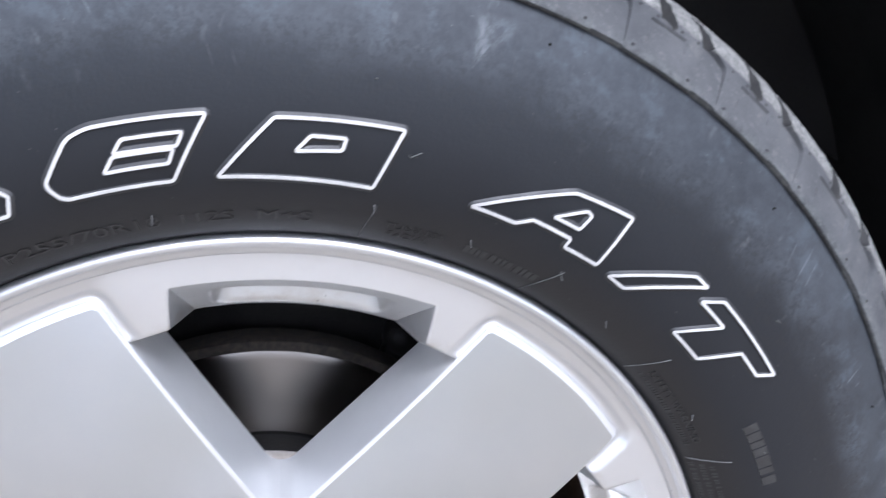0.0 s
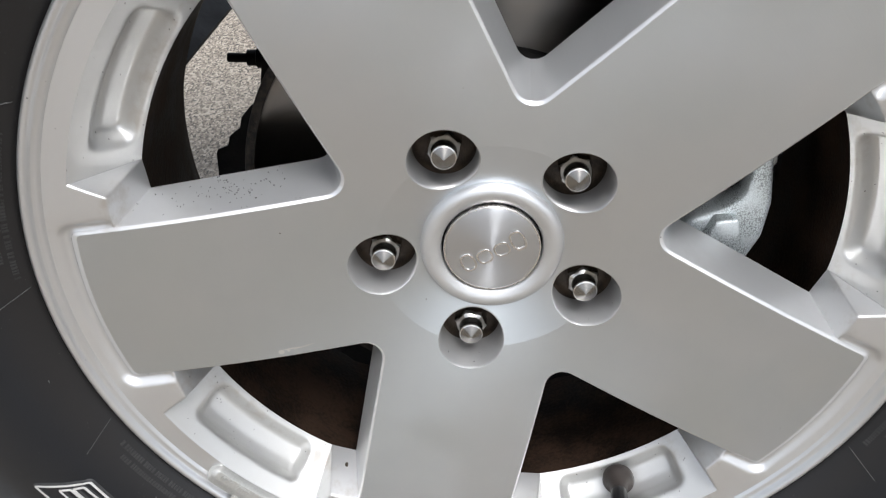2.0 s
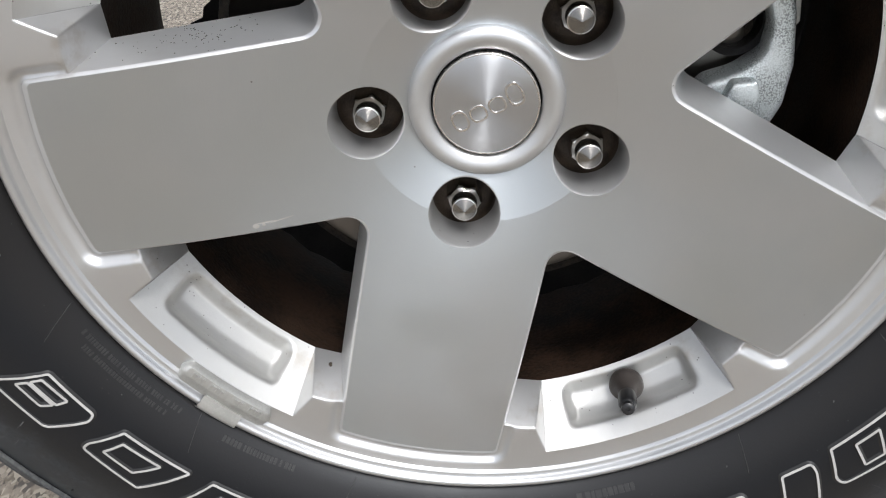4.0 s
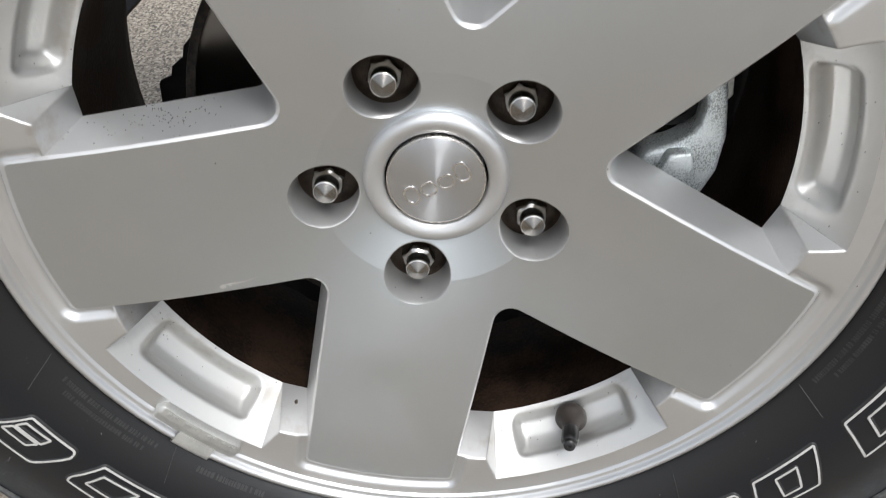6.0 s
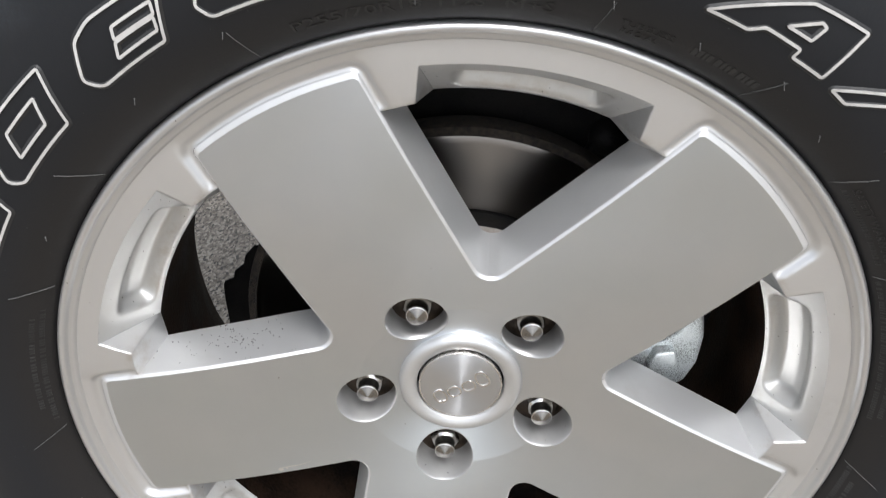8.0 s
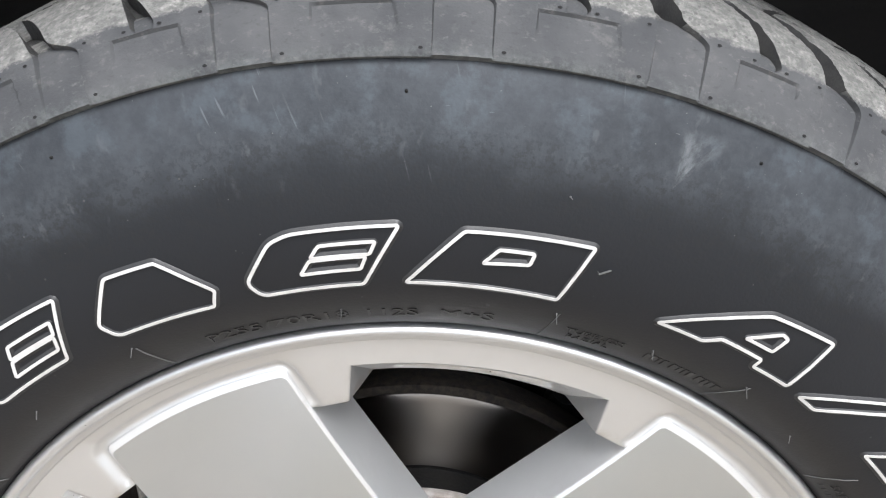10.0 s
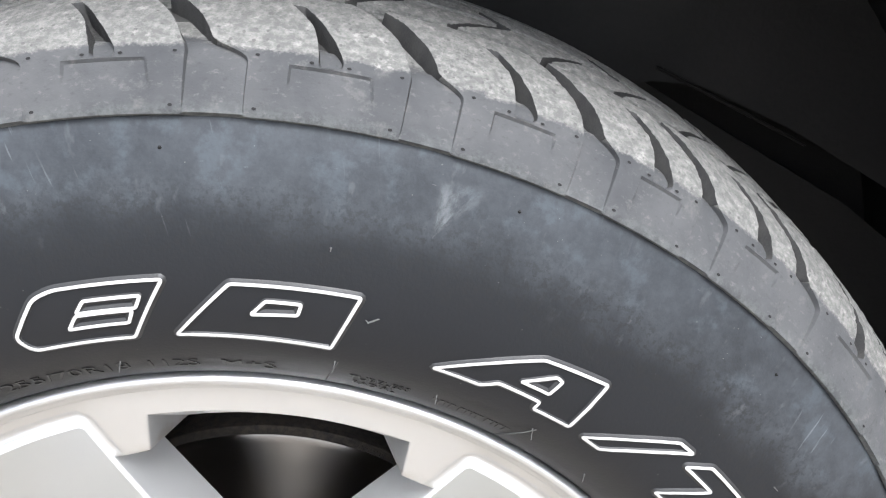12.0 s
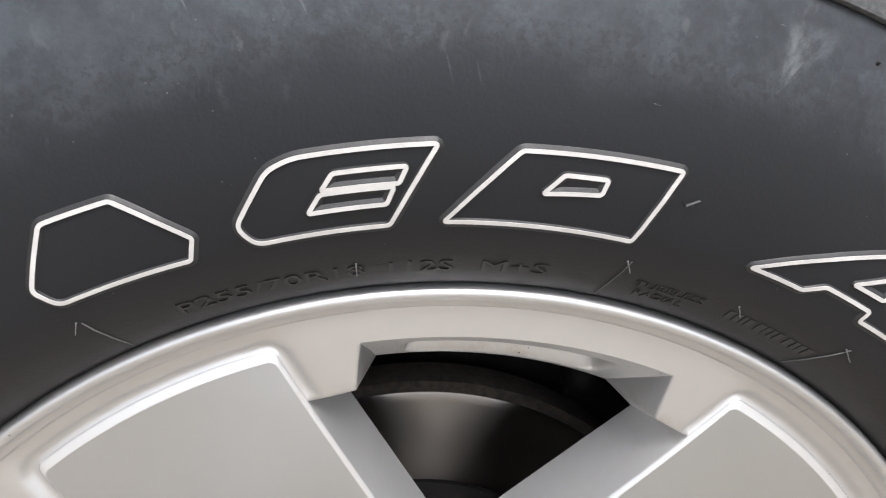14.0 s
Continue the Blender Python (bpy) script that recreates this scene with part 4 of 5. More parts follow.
def build_tread():
    prof = SHOULDER + CROWN
    pr = np.array(prof)
    arc = np.concatenate([[0], np.cumsum(np.hypot(*np.diff(pr, axis=0).T))])

    def at(s):
        return float(np.interp(s, arc, pr[:, 0])), float(np.interp(s, arc, pr[:, 1]))

    def frame_at(s):
        (r0, y0), (r1, y1) = at(max(s - 0.002, 0)), at(min(s + 0.002, arc[-1]))
        d = math.hypot(r1 - r0, y1 - y0)
        return (y1 - y0) / d, -(r1 - r0) / d  # outward normal in (r, y)

    def sunk(s):
        """How far the floor between the blocks lies under their faces."""
        return float(np.interp(at(s)[0], (0.3742, 0.3768, 0.3780, 0.3890, 0.3975, 0.4005, 0.4030, 0.4062), (0.0, 0.0001, 0.0010, 0.0018, 0.0028, 0.0042, 0.0062, 0.0095)))
    s_end = [i / 39 * arc[-1] for i in range(40)]
    floor = []
    for s in s_end:
        (r, y), (nr, ny) = at(s), frame_at(s)
        floor.append((r - nr * sunk(s), y - ny * sunk(s)))
    floor += [(r, 2 * MID - y) for r, y in reversed(floor[:-1])]
    base_me = revolve("tread_base", floor, 420, M_TREAD, 60)
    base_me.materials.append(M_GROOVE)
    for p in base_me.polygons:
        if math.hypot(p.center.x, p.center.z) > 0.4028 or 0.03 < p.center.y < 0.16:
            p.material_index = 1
    part("tread_base", settle(base_me), tyre, "grooved grey base of the tread")

    grooves = [55.5, 64.0, 72.4, 82.8, 95.4, 107.95, 118.9, 128.0]  # the pitch of the blocks varies
    pitches = [(8.6, 10.6, 12.5, 10.4)[k % 4] for k in range(27)]
    fit = (grooves[0] + 360 - grooves[-1]) / sum(pitches)
    for p in pitches:
        grooves.append(grooves[-1] + p * fit)
    s_edge = float(np.interp(0.3975, pr[:, 0], arc))

    def block(a0, a1, s0, s1, skew, mirror, recess, slot, rough):
        """One tread block over the angles a0 to a1 and the profile lengths s0 to s1."""
        width = a1 - a0
        nu = max(8, int(width / 0.26))
        marks = [i / nu for i in range(nu + 1)]
        c, h0, h1 = 0.5, 0.48 / width, 0.70 / width  # half widths of the slot at its floor and its mouth
        if slot:
            marks = [u for u in marks if not h0 - 0.02 < abs(u - c) < h1 + 0.03] + [c - h1, c - h0, c + h0, c + h1, c - h1 - 0.035, c + h1 + 0.035]
        if recess:
            marks = [u for u in marks if abs(u - 0.235) > 0.025 and abs(u - 0.735) > 0.025] + [0.218, 0.232, 0.245, 0.735, 0.75]
        us = [-0.02] + sorted(marks) + [1.02]
        m = max(8, int((s1 - s0) / 0.0011))
        ss = [s0 + (s1 - s0) * i / m for i in range(m + 1)]
        if recess:
            ss = sorted([s for s in ss if abs(at(s)[0] - 0.3940) > 0.0008] + [float(np.interp(q, pr[:, 0], arc)) for q in (0.3936, 0.3943)])
        rows = [ss[0]] + ss + [ss[-1]]
        verts, faces, deep, dark = [], [], [], []
        mid = (a0 + a1) / 2
        for j, s in enumerate(rows):
            (r, y), (nr, ny) = at(s), frame_at(s)
            past = max(0.0, s - s_edge)
            lean = skew * past * (1 + 16 * past)
            grow = 0.0
            if recess:
                q = min(max(s - s_edge + 0.004, 0) / 0.010, 1)
                grow = 0.20 * width * q * q * (3 - 2 * q)  # the groove narrows over the edge of the crown
            for i, u in enumerate(us):
                taper = 1 - 0.5 * min(past / 0.016, 1)  # the slot narrows away from the shoulder
                v = c + (u - c) * taper if slot and abs(u - c) <= h1 + 1e-6 else u
                a = a0 + width * min(max(v, 0), 1) + lean + grow * min(max((u - 0.58) / 0.42, 0), 1)
                rim = i in (0, len(us) - 1)
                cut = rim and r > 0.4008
                if rim:
                    a += (0.15 if i else -0.15) * (1 if recess else 0.3)
                drop = 0.0
                if rim or j in (0, len(rows) - 1):
                    drop = sunk(s) + (0.001 if not (j == 0 and recess) else 0.0)
                else:
                    if recess:
                        t = (0.394 - r) / 0.015
                        left, right = 0.75 - 0.01 * t, 0.245 - 0.055 * t
                        k = min(max((u - right + 0.014) / 0.014, 0), 1) * min(max((left - u) / 0.014, 0), 1) * min(max((0.3943 - r) / 0.0007, 0), 1)
                        drop += 0.0013 * k * min(max((r - 0.3800) / 0.009, 0), 1)
                    if slot:
                        w = abs(u - c)
                        if w < h1 - 1e-6 and r > 0.3950 and past < 0.034:
                            drop += 0.0090 * min((r - 0.3950) / 0.0026, 1) * min((h1 - w) / (h1 - h0), 1) * min((0.034 - past) / 0.004, 1)
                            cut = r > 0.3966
                    if r > 0.3970 and rough:
                        p = Vector((math.radians(a) * 230, s * 500, 3.0 * mid))
                        drop += rough * (noise.noise(p) * 0.6 + noise.noise(p * 2.7) * 0.4 + 0.3) * min((r - 0.3970) / 0.002, 1)
                    edge = min(u, 1 - u) * radians(width) * r
                    if edge < 0.001:
                        drop += 0.0003
                rr, yy = r - nr * drop, y - ny * drop
                verts.append(polar(rr, a, 2 * MID - yy if mirror else yy))
                deep.append(cut)
        n = len(us)
        for j in range(len(rows) - 1):
            for i in range(n - 1):
                q = (j * n + i, j * n + i + 1, (j + 1) * n + i + 1, (j + 1) * n + i)
                faces.append(q if mirror else q[::-1])
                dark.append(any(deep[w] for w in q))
        return verts, faces, dark

    def one(name, data):
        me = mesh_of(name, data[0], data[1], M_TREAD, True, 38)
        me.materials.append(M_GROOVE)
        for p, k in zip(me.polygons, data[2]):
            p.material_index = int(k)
        part(name, settle(me), tyre)
    rest_v, rest_f = [], []

    def more(data):
        base = len(rest_v)
        rest_v.extend(data[0])
        rest_f.extend(tuple(base + i for i in f) for f in data[1])
    s1 = float(np.interp(0.043, pr[:, 1], arc))
    s2, s3 = s1 + 0.0065, s1 + 0.034
    for g0, g1 in zip(grooves, grooves[1:]):
        w0, w1 = 0.140 * (g1 - g0), 0.140 * (g1 - g0)
        a0, a1 = g0 + w0, g1 - w1
        one("tread_block", block(a0, a1, 0.0004, s1, 45, False, True, True, 0.0007))
        more(block(a0, a1, 0.0004, s1, 45, True, True, True, 0.0004))
        m = (g0 + g1) / 2
        for b0, b1 in ((g0 - 2.2, m - 2.9), (m - 2.2, g1 - 2.9)):
            one("tread_block", block(b0, b1, s2, s3, -40, False, False, False, 0.0007))
            more(block(b0, b1, s2, s3, -40, True, False, False, 0.0004))
        one("tread_rib_block", block(g0 + 0.5, g1 - 0.5, s3 + 0.006, arc[-1], 30, False, False, False, 0.0006))
        more(block(g0 + 0.5, g1 - 0.5, s3 + 0.006, arc[-1], 30, True, False, False, 0.0006))
    ob = part("inner_tread", settle(mesh_of("inner_tread", rest_v, rest_f, M_TREAD, True, 38)), tyre, "blocks of the inner half of the tread")
    tagged(ob, kind="stuff")
    # vent pits as flat ovals, their shade put into the colour, two rows round the shoulder
    v, f = [], []
    for g0, g1 in zip(grooves, grooves[1:]):
        w = 0.140 * (g1 - g0)
        a0, a1 = g0 + w, g1 - w
        for a, r in ((a0 + 0.6, 0.3784), (a1 - 0.6, 0.3784), (a0 + 0.5, 0.3962), (a1 - 0.5, 0.3962), ((a0 + a1) / 2 - 1.05, 0.3956), ((a0 + a1) / 2 + 1.05, 0.3956)):
            s = float(np.interp(r, pr[:, 0], arc))
            (rr, yy), (nr, ny) = at(s), frame_at(s)
            base = len(v)
            for i in range(8):
                t = math.pi / 4 * i
                dr, da = 0.00060 * math.cos(t), math.degrees(0.00092 * math.sin(t) / r)
                r2, y2 = at(s + dr)
                v.append(polar(r2 + nr * 0.0004, a + da, y2 + ny * 0.0004))
            f.append(tuple(range(base, base + 8))[::-1])
    ob = part("vent_pits", settle(mesh_of("vent_pits", v, f, M_PIT, False)), tyre, "small flat dark ovals painted as vent pits")
    tagged(ob, kind="stuff")


build_tread()


# ---- white outlined characters on the sidewall ----
def rounded(pts, cut):
    """Cuts each corner of a closed (angle, r) outline with a short arc."""
    R0 = 0.3
    q = [Vector((radians(a) * R0, r)) for a, r in pts]
    out = []
    for i, p in enumerate(q):
        a, b = q[i - 1], q[(i + 1) % len(q)]
        c = cut[i] if isinstance(cut, (list, tuple)) else cut
        u, w = (a - p), (b - p)
        d = min(c, 0.42 * u.length, 0.42 * w.length)
        p0, p1 = p + u.normalized() * d, p + w.normalized() * d
        for k in range(5):
            t = k / 4
            out.append(p0 * (1 - t) ** 2 + p * 2 * t * (1 - t) + p1 * t * t)
    dense = []
    for i, p in enumerate(out):
        n = out[(i + 1) % len(out)]
        m = max(1, int((n - p).length / 0.0025))
        dense += [p.lerp(n, k / m) for k in range(m)]
    return dense


def band(pts, width, height, shift=0.0):
    """A raised band along a closed outline on the sidewall; shift moves it outwards."""
    R0, n = 0.3, len(pts)
    area = sum(pts[i - 1].x * pts[i].y - pts[i].x * pts[i - 1].y for i in range(n))
    sign = -1 if area > 0 else 1
    verts, faces = [], []
    for i, p in enumerate(pts):
        d = (pts[(i + 1) % n] - pts[i - 1])
        if d.length < 1e-9:
            d = Vector((1, 0))
        nrm = Vector((-d.y, d.x)).normalized() * sign
        mid = p + nrm * shift
        for off, h in ((width / 2 + 0.0003, -0.0004), (width / 2, height), (-width / 2, height), (-width / 2 - 0.0003, -0.0004)):
            q = mid + nrm * off
            verts.append(polar(q.y, math.degrees(q.x / R0), side_y(q.y) - h))
    for i in range(n):
        j = (i + 1) % n
        for k in range(3):
            faces.append((i * 4 + k, i * 4 + k + 1, j * 4 + k + 1, j * 4 + k))
    return verts, faces


def flank(pts, width, near, far, height):
    """Black slopes on both sides of a raised line: far wide outside, near wide inside."""
    R0, n = 0.3, len(pts)
    area = sum(pts[i - 1].x * pts[i].y - pts[i].x * pts[i - 1].y for i in range(n))
    sign = -1 if area > 0 else 1
    verts, faces = [], []
    for i, p in enumerate(pts):
        d = pts[(i + 1) % n] - pts[i - 1]
        if d.length < 1e-9:
            d = Vector((1, 0))
        nrm = Vector((-d.y, d.x)).normalized() * sign
        for off, h in ((width / 2 + far, -0.0002), (width / 2 + 0.6 * far, 0.45 * height), (width / 2, height), (-width / 2, height), (-width / 2 - near, -0.0002)):
            q = p + nrm * off
            verts.append(polar(q.y, math.degrees(q.x / R0), side_y(q.y) - h))
    for i in range(n):
        j = (i + 1) % n
        for k in (0, 1, 3):
            faces.append((i * 5 + k, i * 5 + k + 1, j * 5 + k + 1, j * 5 + k))
    return verts, faces


def character(outlines, label):
    """White raised outlines on black sloping flanks."""
    v, f, fv, ff = [], [], [], []
    for k, (pts, cut) in enumerate(outlines):
        line = rounded(pts, cut)
        a, b = band(line, 0.0014, 0.0011)
        f += [tuple(len(v) + i for i in q) for q in b]
        v += a
        a, b = flank(line, 0.0013, 0.0008 if k == 0 else 0.0018, 0.0017 if k == 0 else 0.0007, 0.00095)
        ff += [tuple(len(fv) + i for i in q) for q in b]
        fv += a
    me = mesh_of("character", v, f, M_LETTER, True, 40)
    edge = mesh_of("moulded_edge", fv, ff, M_EDGE, True, 40)
    for m in (me, edge):
        bm = bmesh.new()
        bm.from_mesh(m)
        bmesh.ops.recalc_face_normals(bm, faces=bm.faces)
        bm.to_mesh(m)
        bm.free()
    ob = part("character", settle(me), tyre, label)
    part("moulded_edge", settle(edge), ob, "black sloping edge of the raised line")


def plain_block(hull, cut, slots=()):
    """A slanting outlined block with inner slots, in place of a maker's mark."""
    character([(hull, cut)] + [(q, 0.0010) for q in slots], "white outlined slanting block with inner slots" if slots else "white outlined slanting block")


def upper_block(c, h, slots):
    """A block on the upper half of the sidewall."""
    hull = [(c + h + 1.0, 0.2930), (c + h + 0.2, 0.2862), (c - h + 1.4, 0.2862), (c - h - 1.2, 0.3128), (c + h - 3.2, 0.3134), (c + h - 1.6, 0.3098)]
    inner = [[(c + 0.4 * h + 0.6, 0.2935), (c + 0.4 * h - 0.9, 0.3050), (c - 0.55 * h - 0.9, 0.3052), (c - 0.55 * h + 0.6, 0.2935)]]
    plain_block(hull, [0.003, 0.004, 0.0015, 0.0015, 0.004, 0.003], inner if slots else ())


def lower_block(c, h, slots):
    """A block on the lower half of the sidewall, where the characters are taller."""
    hull = [(c - h + 1.2, 0.2872), (c + h + 1.0, 0.2880), (c + h + 0.9, 0.2945), (c + h - 1.3, 0.3192), (c - h - 1.4, 0.3195)]
    inner = [[(c - 0.5 * h + 0.7, 0.2945), (c + 0.45 * h + 0.7, 0.2948), (c + 0.45 * h - 0.9, 0.3120), (c - 0.5 * h - 0.9, 0.3120)]]
    plain_block(hull, [0.0015, 0.003, 0.004, 0.003, 0.0015], inner if slots else ())


M_EDGE = worn("moulded_edge_rubber", (0.013, 0.013, 0.0135), (0.022, 0.0225, 0.023), 0.5, 0.0, 70.0, 0.15)
upper_block(160.0, 5.2, True)
upper_block(146.6, 5.2, True)
plain_block([(138.0, 0.2940), (137.0, 0.2862), (128.8, 0.2870), (126.1, 0.3130), (133.4, 0.3134), (135.7, 0.3096)], [0.003, 0.004, 0.0015, 0.0015, 0.003, 0.003],
            [[(133.6, 0.2920), (132.7, 0.2985), (128.2, 0.2988), (128.7, 0.2928)], [(132.6, 0.2996), (132.0, 0.3050), (127.6, 0.3053), (128.0, 0.2998)]])
plain_block([(124.4, 0.2940), (123.6, 0.2862), (114.8, 0.2850), (114.1, 0.2925), (117.6, 0.3115), (121.7, 0.3122)], [0.002, 0.003, 0.001, 0.001, 0.001, 0.0015])
plain_block([(111.4, 0.2925), (110.6, 0.2848), (102.1, 0.2853), (99.1, 0.3120), (107.3, 0.3110), (108.8, 0.3085)], [0.003, 0.004, 0.0015, 0.0015, 0.003, 0.003],
            [[(107.0, 0.2925), (106.1, 0.2984), (101.7, 0.2988), (102.2, 0.2930)], [(106.0, 0.2995), (105.2, 0.3047), (100.9, 0.3052), (101.4, 0.2998)]])
plain_block([(98.7, 0.2858), (94.3, 0.3105), (84.6, 0.3117), (86.1, 0.2846)], 0.0012,
            [[(92.7, 0.2971), (91.6, 0.3039), (88.9, 0.3042), (89.1, 0.2989)]])
for c, h, k in ((-15.0, 5.6, True), (-39.6, 2.0, False), (-51.0, 4.4, True), (-63.5, 4.4, True), (-76.0, 4.2, True), (-88.0, 4.3, True), (-100.2, 4.1, False), (-112.2, 4.5, True)):
    lower_block(c, h, k)
plain_block([(-24.2, 0.2862), (-28.2, 0.3172), (-35.4, 0.3150), (-35.7, 0.3080), (-33.7, 0.2865)], [0.001, 0.0015, 0.004, 0.003, 0.001], [[(-28.0, 0.2925), (-29.8, 0.3100), (-32.2, 0.3095), (-31.2, 0.2925)]])
plain_block([(-130.0, 0.3142), (-130.1, 0.3086), (-128.2, 0.2867), (-118.7, 0.2877), (-122.3, 0.3194)], [0.003, 0.003, 0.001, 0.001, 0.001], [[(-127.3, 0.2935), (-128.2, 0.3070), (-124.0, 0.3090), (-122.0, 0.2935)]])
plain_block([(-139.6, 0.2874), (-132.4, 0.2885), (-132.1, 0.2945), (-134.5, 0.3195), (-142.3, 0.3197)], [0.0015, 0.003, 0.004, 0.003, 0.0015],
            [[(-139.4, 0.2930), (-135.6, 0.2925), (-136.0, 0.2995), (-139.9, 0.2995)], [(-140.0, 0.3010), (-136.2, 0.3010), (-136.9, 0.3080), (-140.5, 0.3080)]])
WHITE = "white outlined raised letter"
character([([(77.4, 0.2876), (69.5, 0.3113), (63.9, 0.3147), (63.95, 0.2878), (67.7, 0.2873), (67.65, 0.2921), (71.7, 0.2921), (73.0, 0.2874)], 0.0012),
           ([(70.15, 0.2974), (67.8, 0.3066), (67.2, 0.3058), (67.5, 0.2977)], 0.0008)], WHITE)
character([([(62.25, 0.2868), (55.4, 0.3128), (53.75, 0.3129), (60.1, 0.2862)], 0.0012)], "white outlined raised slash")
character([([(52.6, 0.2866), (49.4, 0.3060), (53.2, 0.3060), (51.4, 0.3142), (41.5, 0.3142), (42.7, 0.3060), (45.8, 0.3056), (48.3, 0.2866)], 0.0010)], WHITE)


# ---- small moulded writing ----
def moulded(text, a0, a1, r, size, name="moulded_writing"):
    """Raised black writing on the sidewall from angle a0 to a1, its foot at r."""
    cu = bpy.data.curves.new(name, "FONT")
    cu.body, cu.size, cu.resolution_u = text, 1.0, 2
    ob = bpy.data.objects.new(name, cu)
    scene.collection.objects.link(ob)
    bpy.context.view_layer.update()
    me = bpy.data.meshes.new_from_object(ob.evaluated_get(bpy.context.evaluated_depsgraph_get()))
    bpy.data.objects.remove(ob)
    bpy.data.curves.remove(cu)
    xs = [v.co.x for v in me.vertices]
    x0, x1 = min(xs), max(xs)
    bm = bmesh.new()
    bm.from_mesh(me)
    g = bmesh.ops.extrude_face_region(bm, geom=bm.faces[:])
    for e in g["geom"]:
        if isinstance(e, bmesh.types.BMVert):
            e.co.z = 1
    for v in bm.verts:
        a = a0 + (a1 - a0) * (v.co.x - x0) / (x1 - x0)
        rr = r + size * v.co.y
        v.co = polar(rr, a, side_y(rr) - (0.0005 if v.co.z > 0.5 else -0.0002))
    bmesh.ops.recalc_face_normals(bm, faces=bm.faces)
    bm.to_mesh(me)
    bm.free()
    me.materials.clear()
    me.materials.append(M_BLACK)
    part(name, settle(me), tyre, "small raised black writing on the sidewall")


moulded("P255/70R18", 117.6, 104.1, 0.2640, 0.0075)
moulded("112S", 102.3, 97.7, 0.2640, 0.0075)
moulded("M+S", 95.6, 90.7, 0.2640, 0.0075)
moulded("TUBELESS", 83.9, 78.0, 0.2664, 0.0042)
moulded("RADIAL", 83.4, 79.2, 0.2618, 0.0042)
moulded("SAFETY WARNING", 49.0, 37.2, 0.2640, 0.0050)


def bars(a0, a1, r, size, length, gap, seed):
    """A line of raised bars where the moulded writing cannot be read."""
    rnd = random.Random(seed)
    v, f = [], []
    a, sgn = a0, -1 if a1 < a0 else 1
    while (a - a1) * sgn < 0:
        w = math.degrees(length * rnd.uniform(0.6, 1.2) / r)
        base = len(v)
        for t, b, h in ((0, 0, -0.0002), (0, 0, 0.00035), (0, 1, 0.00035), (0, 1, -0.0002), (1, 0, -0.0002), (1, 0, 0.00035), (1, 1, 0.00035), (1, 1, -0.0002)):
            rr = r + size * b
            v.append(polar(rr, a + sgn * w * t, side_y(rr) - h))
        for q in ((0, 1, 2, 3), (4, 7, 6, 5), (1, 5, 6, 2), (2, 6, 7, 3), (0, 4, 5, 1)):
            f.append(tuple(base + i for i in q))
        a += sgn * (w + math.degrees(gap * rnd.choice((1, 1, 1, 2.6)) / r))
    tagged(part("moulded_line", settle(mesh_of("moulded_line", v, f, M_PRINT, False)), tyre, "line of small raised black bars"), kind="stuff")


for k, (a0, a1, r, size, length) in enumerate((
        (49.3, 37.0, 0.2598, 0.0022, 0.0012), (34.0, 10.0, 0.2580, 0.0022, 0.0012), (33.6, 11.0, 0.2622, 0.0022, 0.0012), (33.2, 14.0, 0.2664, 0.0022, 0.0012),
        (1.0, -17.5, 0.2594, 0.0024, 0.0012), (-1.5, -15.0, 0.2640, 0.0024, 0.0012), (75.7, 67.3, 0.2645, 0.0040, 0.0024), (37.6, 29.9, 0.2880, 0.0075, 0.0062),
        (190.5, 171.0, 0.2596, 0.0024, 0.0013), (188.0, 172.5, 0.2642, 0.0024, 0.0013), (-124.5, -141.5, 0.2596, 0.0026, 0.0014), (-126.0, -140.0, 0.2642, 0.0026, 0.0014),
        (-106.8, -117.4, 0.2600, 0.0032, 0.0018), (-58.0, -66.0, 0.2610, 0.0040, 0.0030))):
    bars(a0, a1, r, size, length, 0.0008, k)


def hair(a0, r0, a1, r1, w, h):
    """A thin line of moulding flash on the sidewall."""
    n = 8
    w *= 0.7
    v, f = [], []
    for i in range(n + 1):
        t = i / n
        r = r0 + (r1 - r0) * t
        a = a0 + (a1 - a0) * t
        d = math.degrees(w / 2 / r)
        v += [polar(r, a - d, side_y(r)), polar(r, a, side_y(r) - h), polar(r, a + d, side_y(r))]
    for i in range(n):
        for k in (0, 1):
            f.append((3 * i + k, 3 * i + k + 1, 3 * i + k + 4, 3 * i + k + 3))
    return v, f


def whisker(a, r, length, w):
    """A thin rubber hair that stands out of the sidewall, with a nub at its foot."""
    foot = polar(r, a, side_y(r))
    out = Vector((0, -1, 0)) + polar(1, a) * ((side_y(r + 0.002) - side_y(r - 0.002)) / 0.004)
    out.normalize()
    across = out.cross(polar(1, a)).normalized()
    up = out.cross(across)
    rows = [(-0.0006, 2.2 * w), (0.0002, 2.0 * w), (0.0006, w), (0.6 * length, 0.8 * w), (0.95 * length, 0.9 * w), (length, 0.2 * w)]
    v = [foot + out * h + (across * math.cos(math.tau * i / 6) + up * math.sin(math.tau * i / 6)) * q for h, q in rows for i in range(6)]
    f = [(6 * j + i, 6 * j + (i + 1) % 6, 6 * j + 6 + (i + 1) % 6, 6 * j + 6 + i) for j in range(len(rows) - 1) for i in range(6)]
    return v, f


flash_v, flash_f = [], []
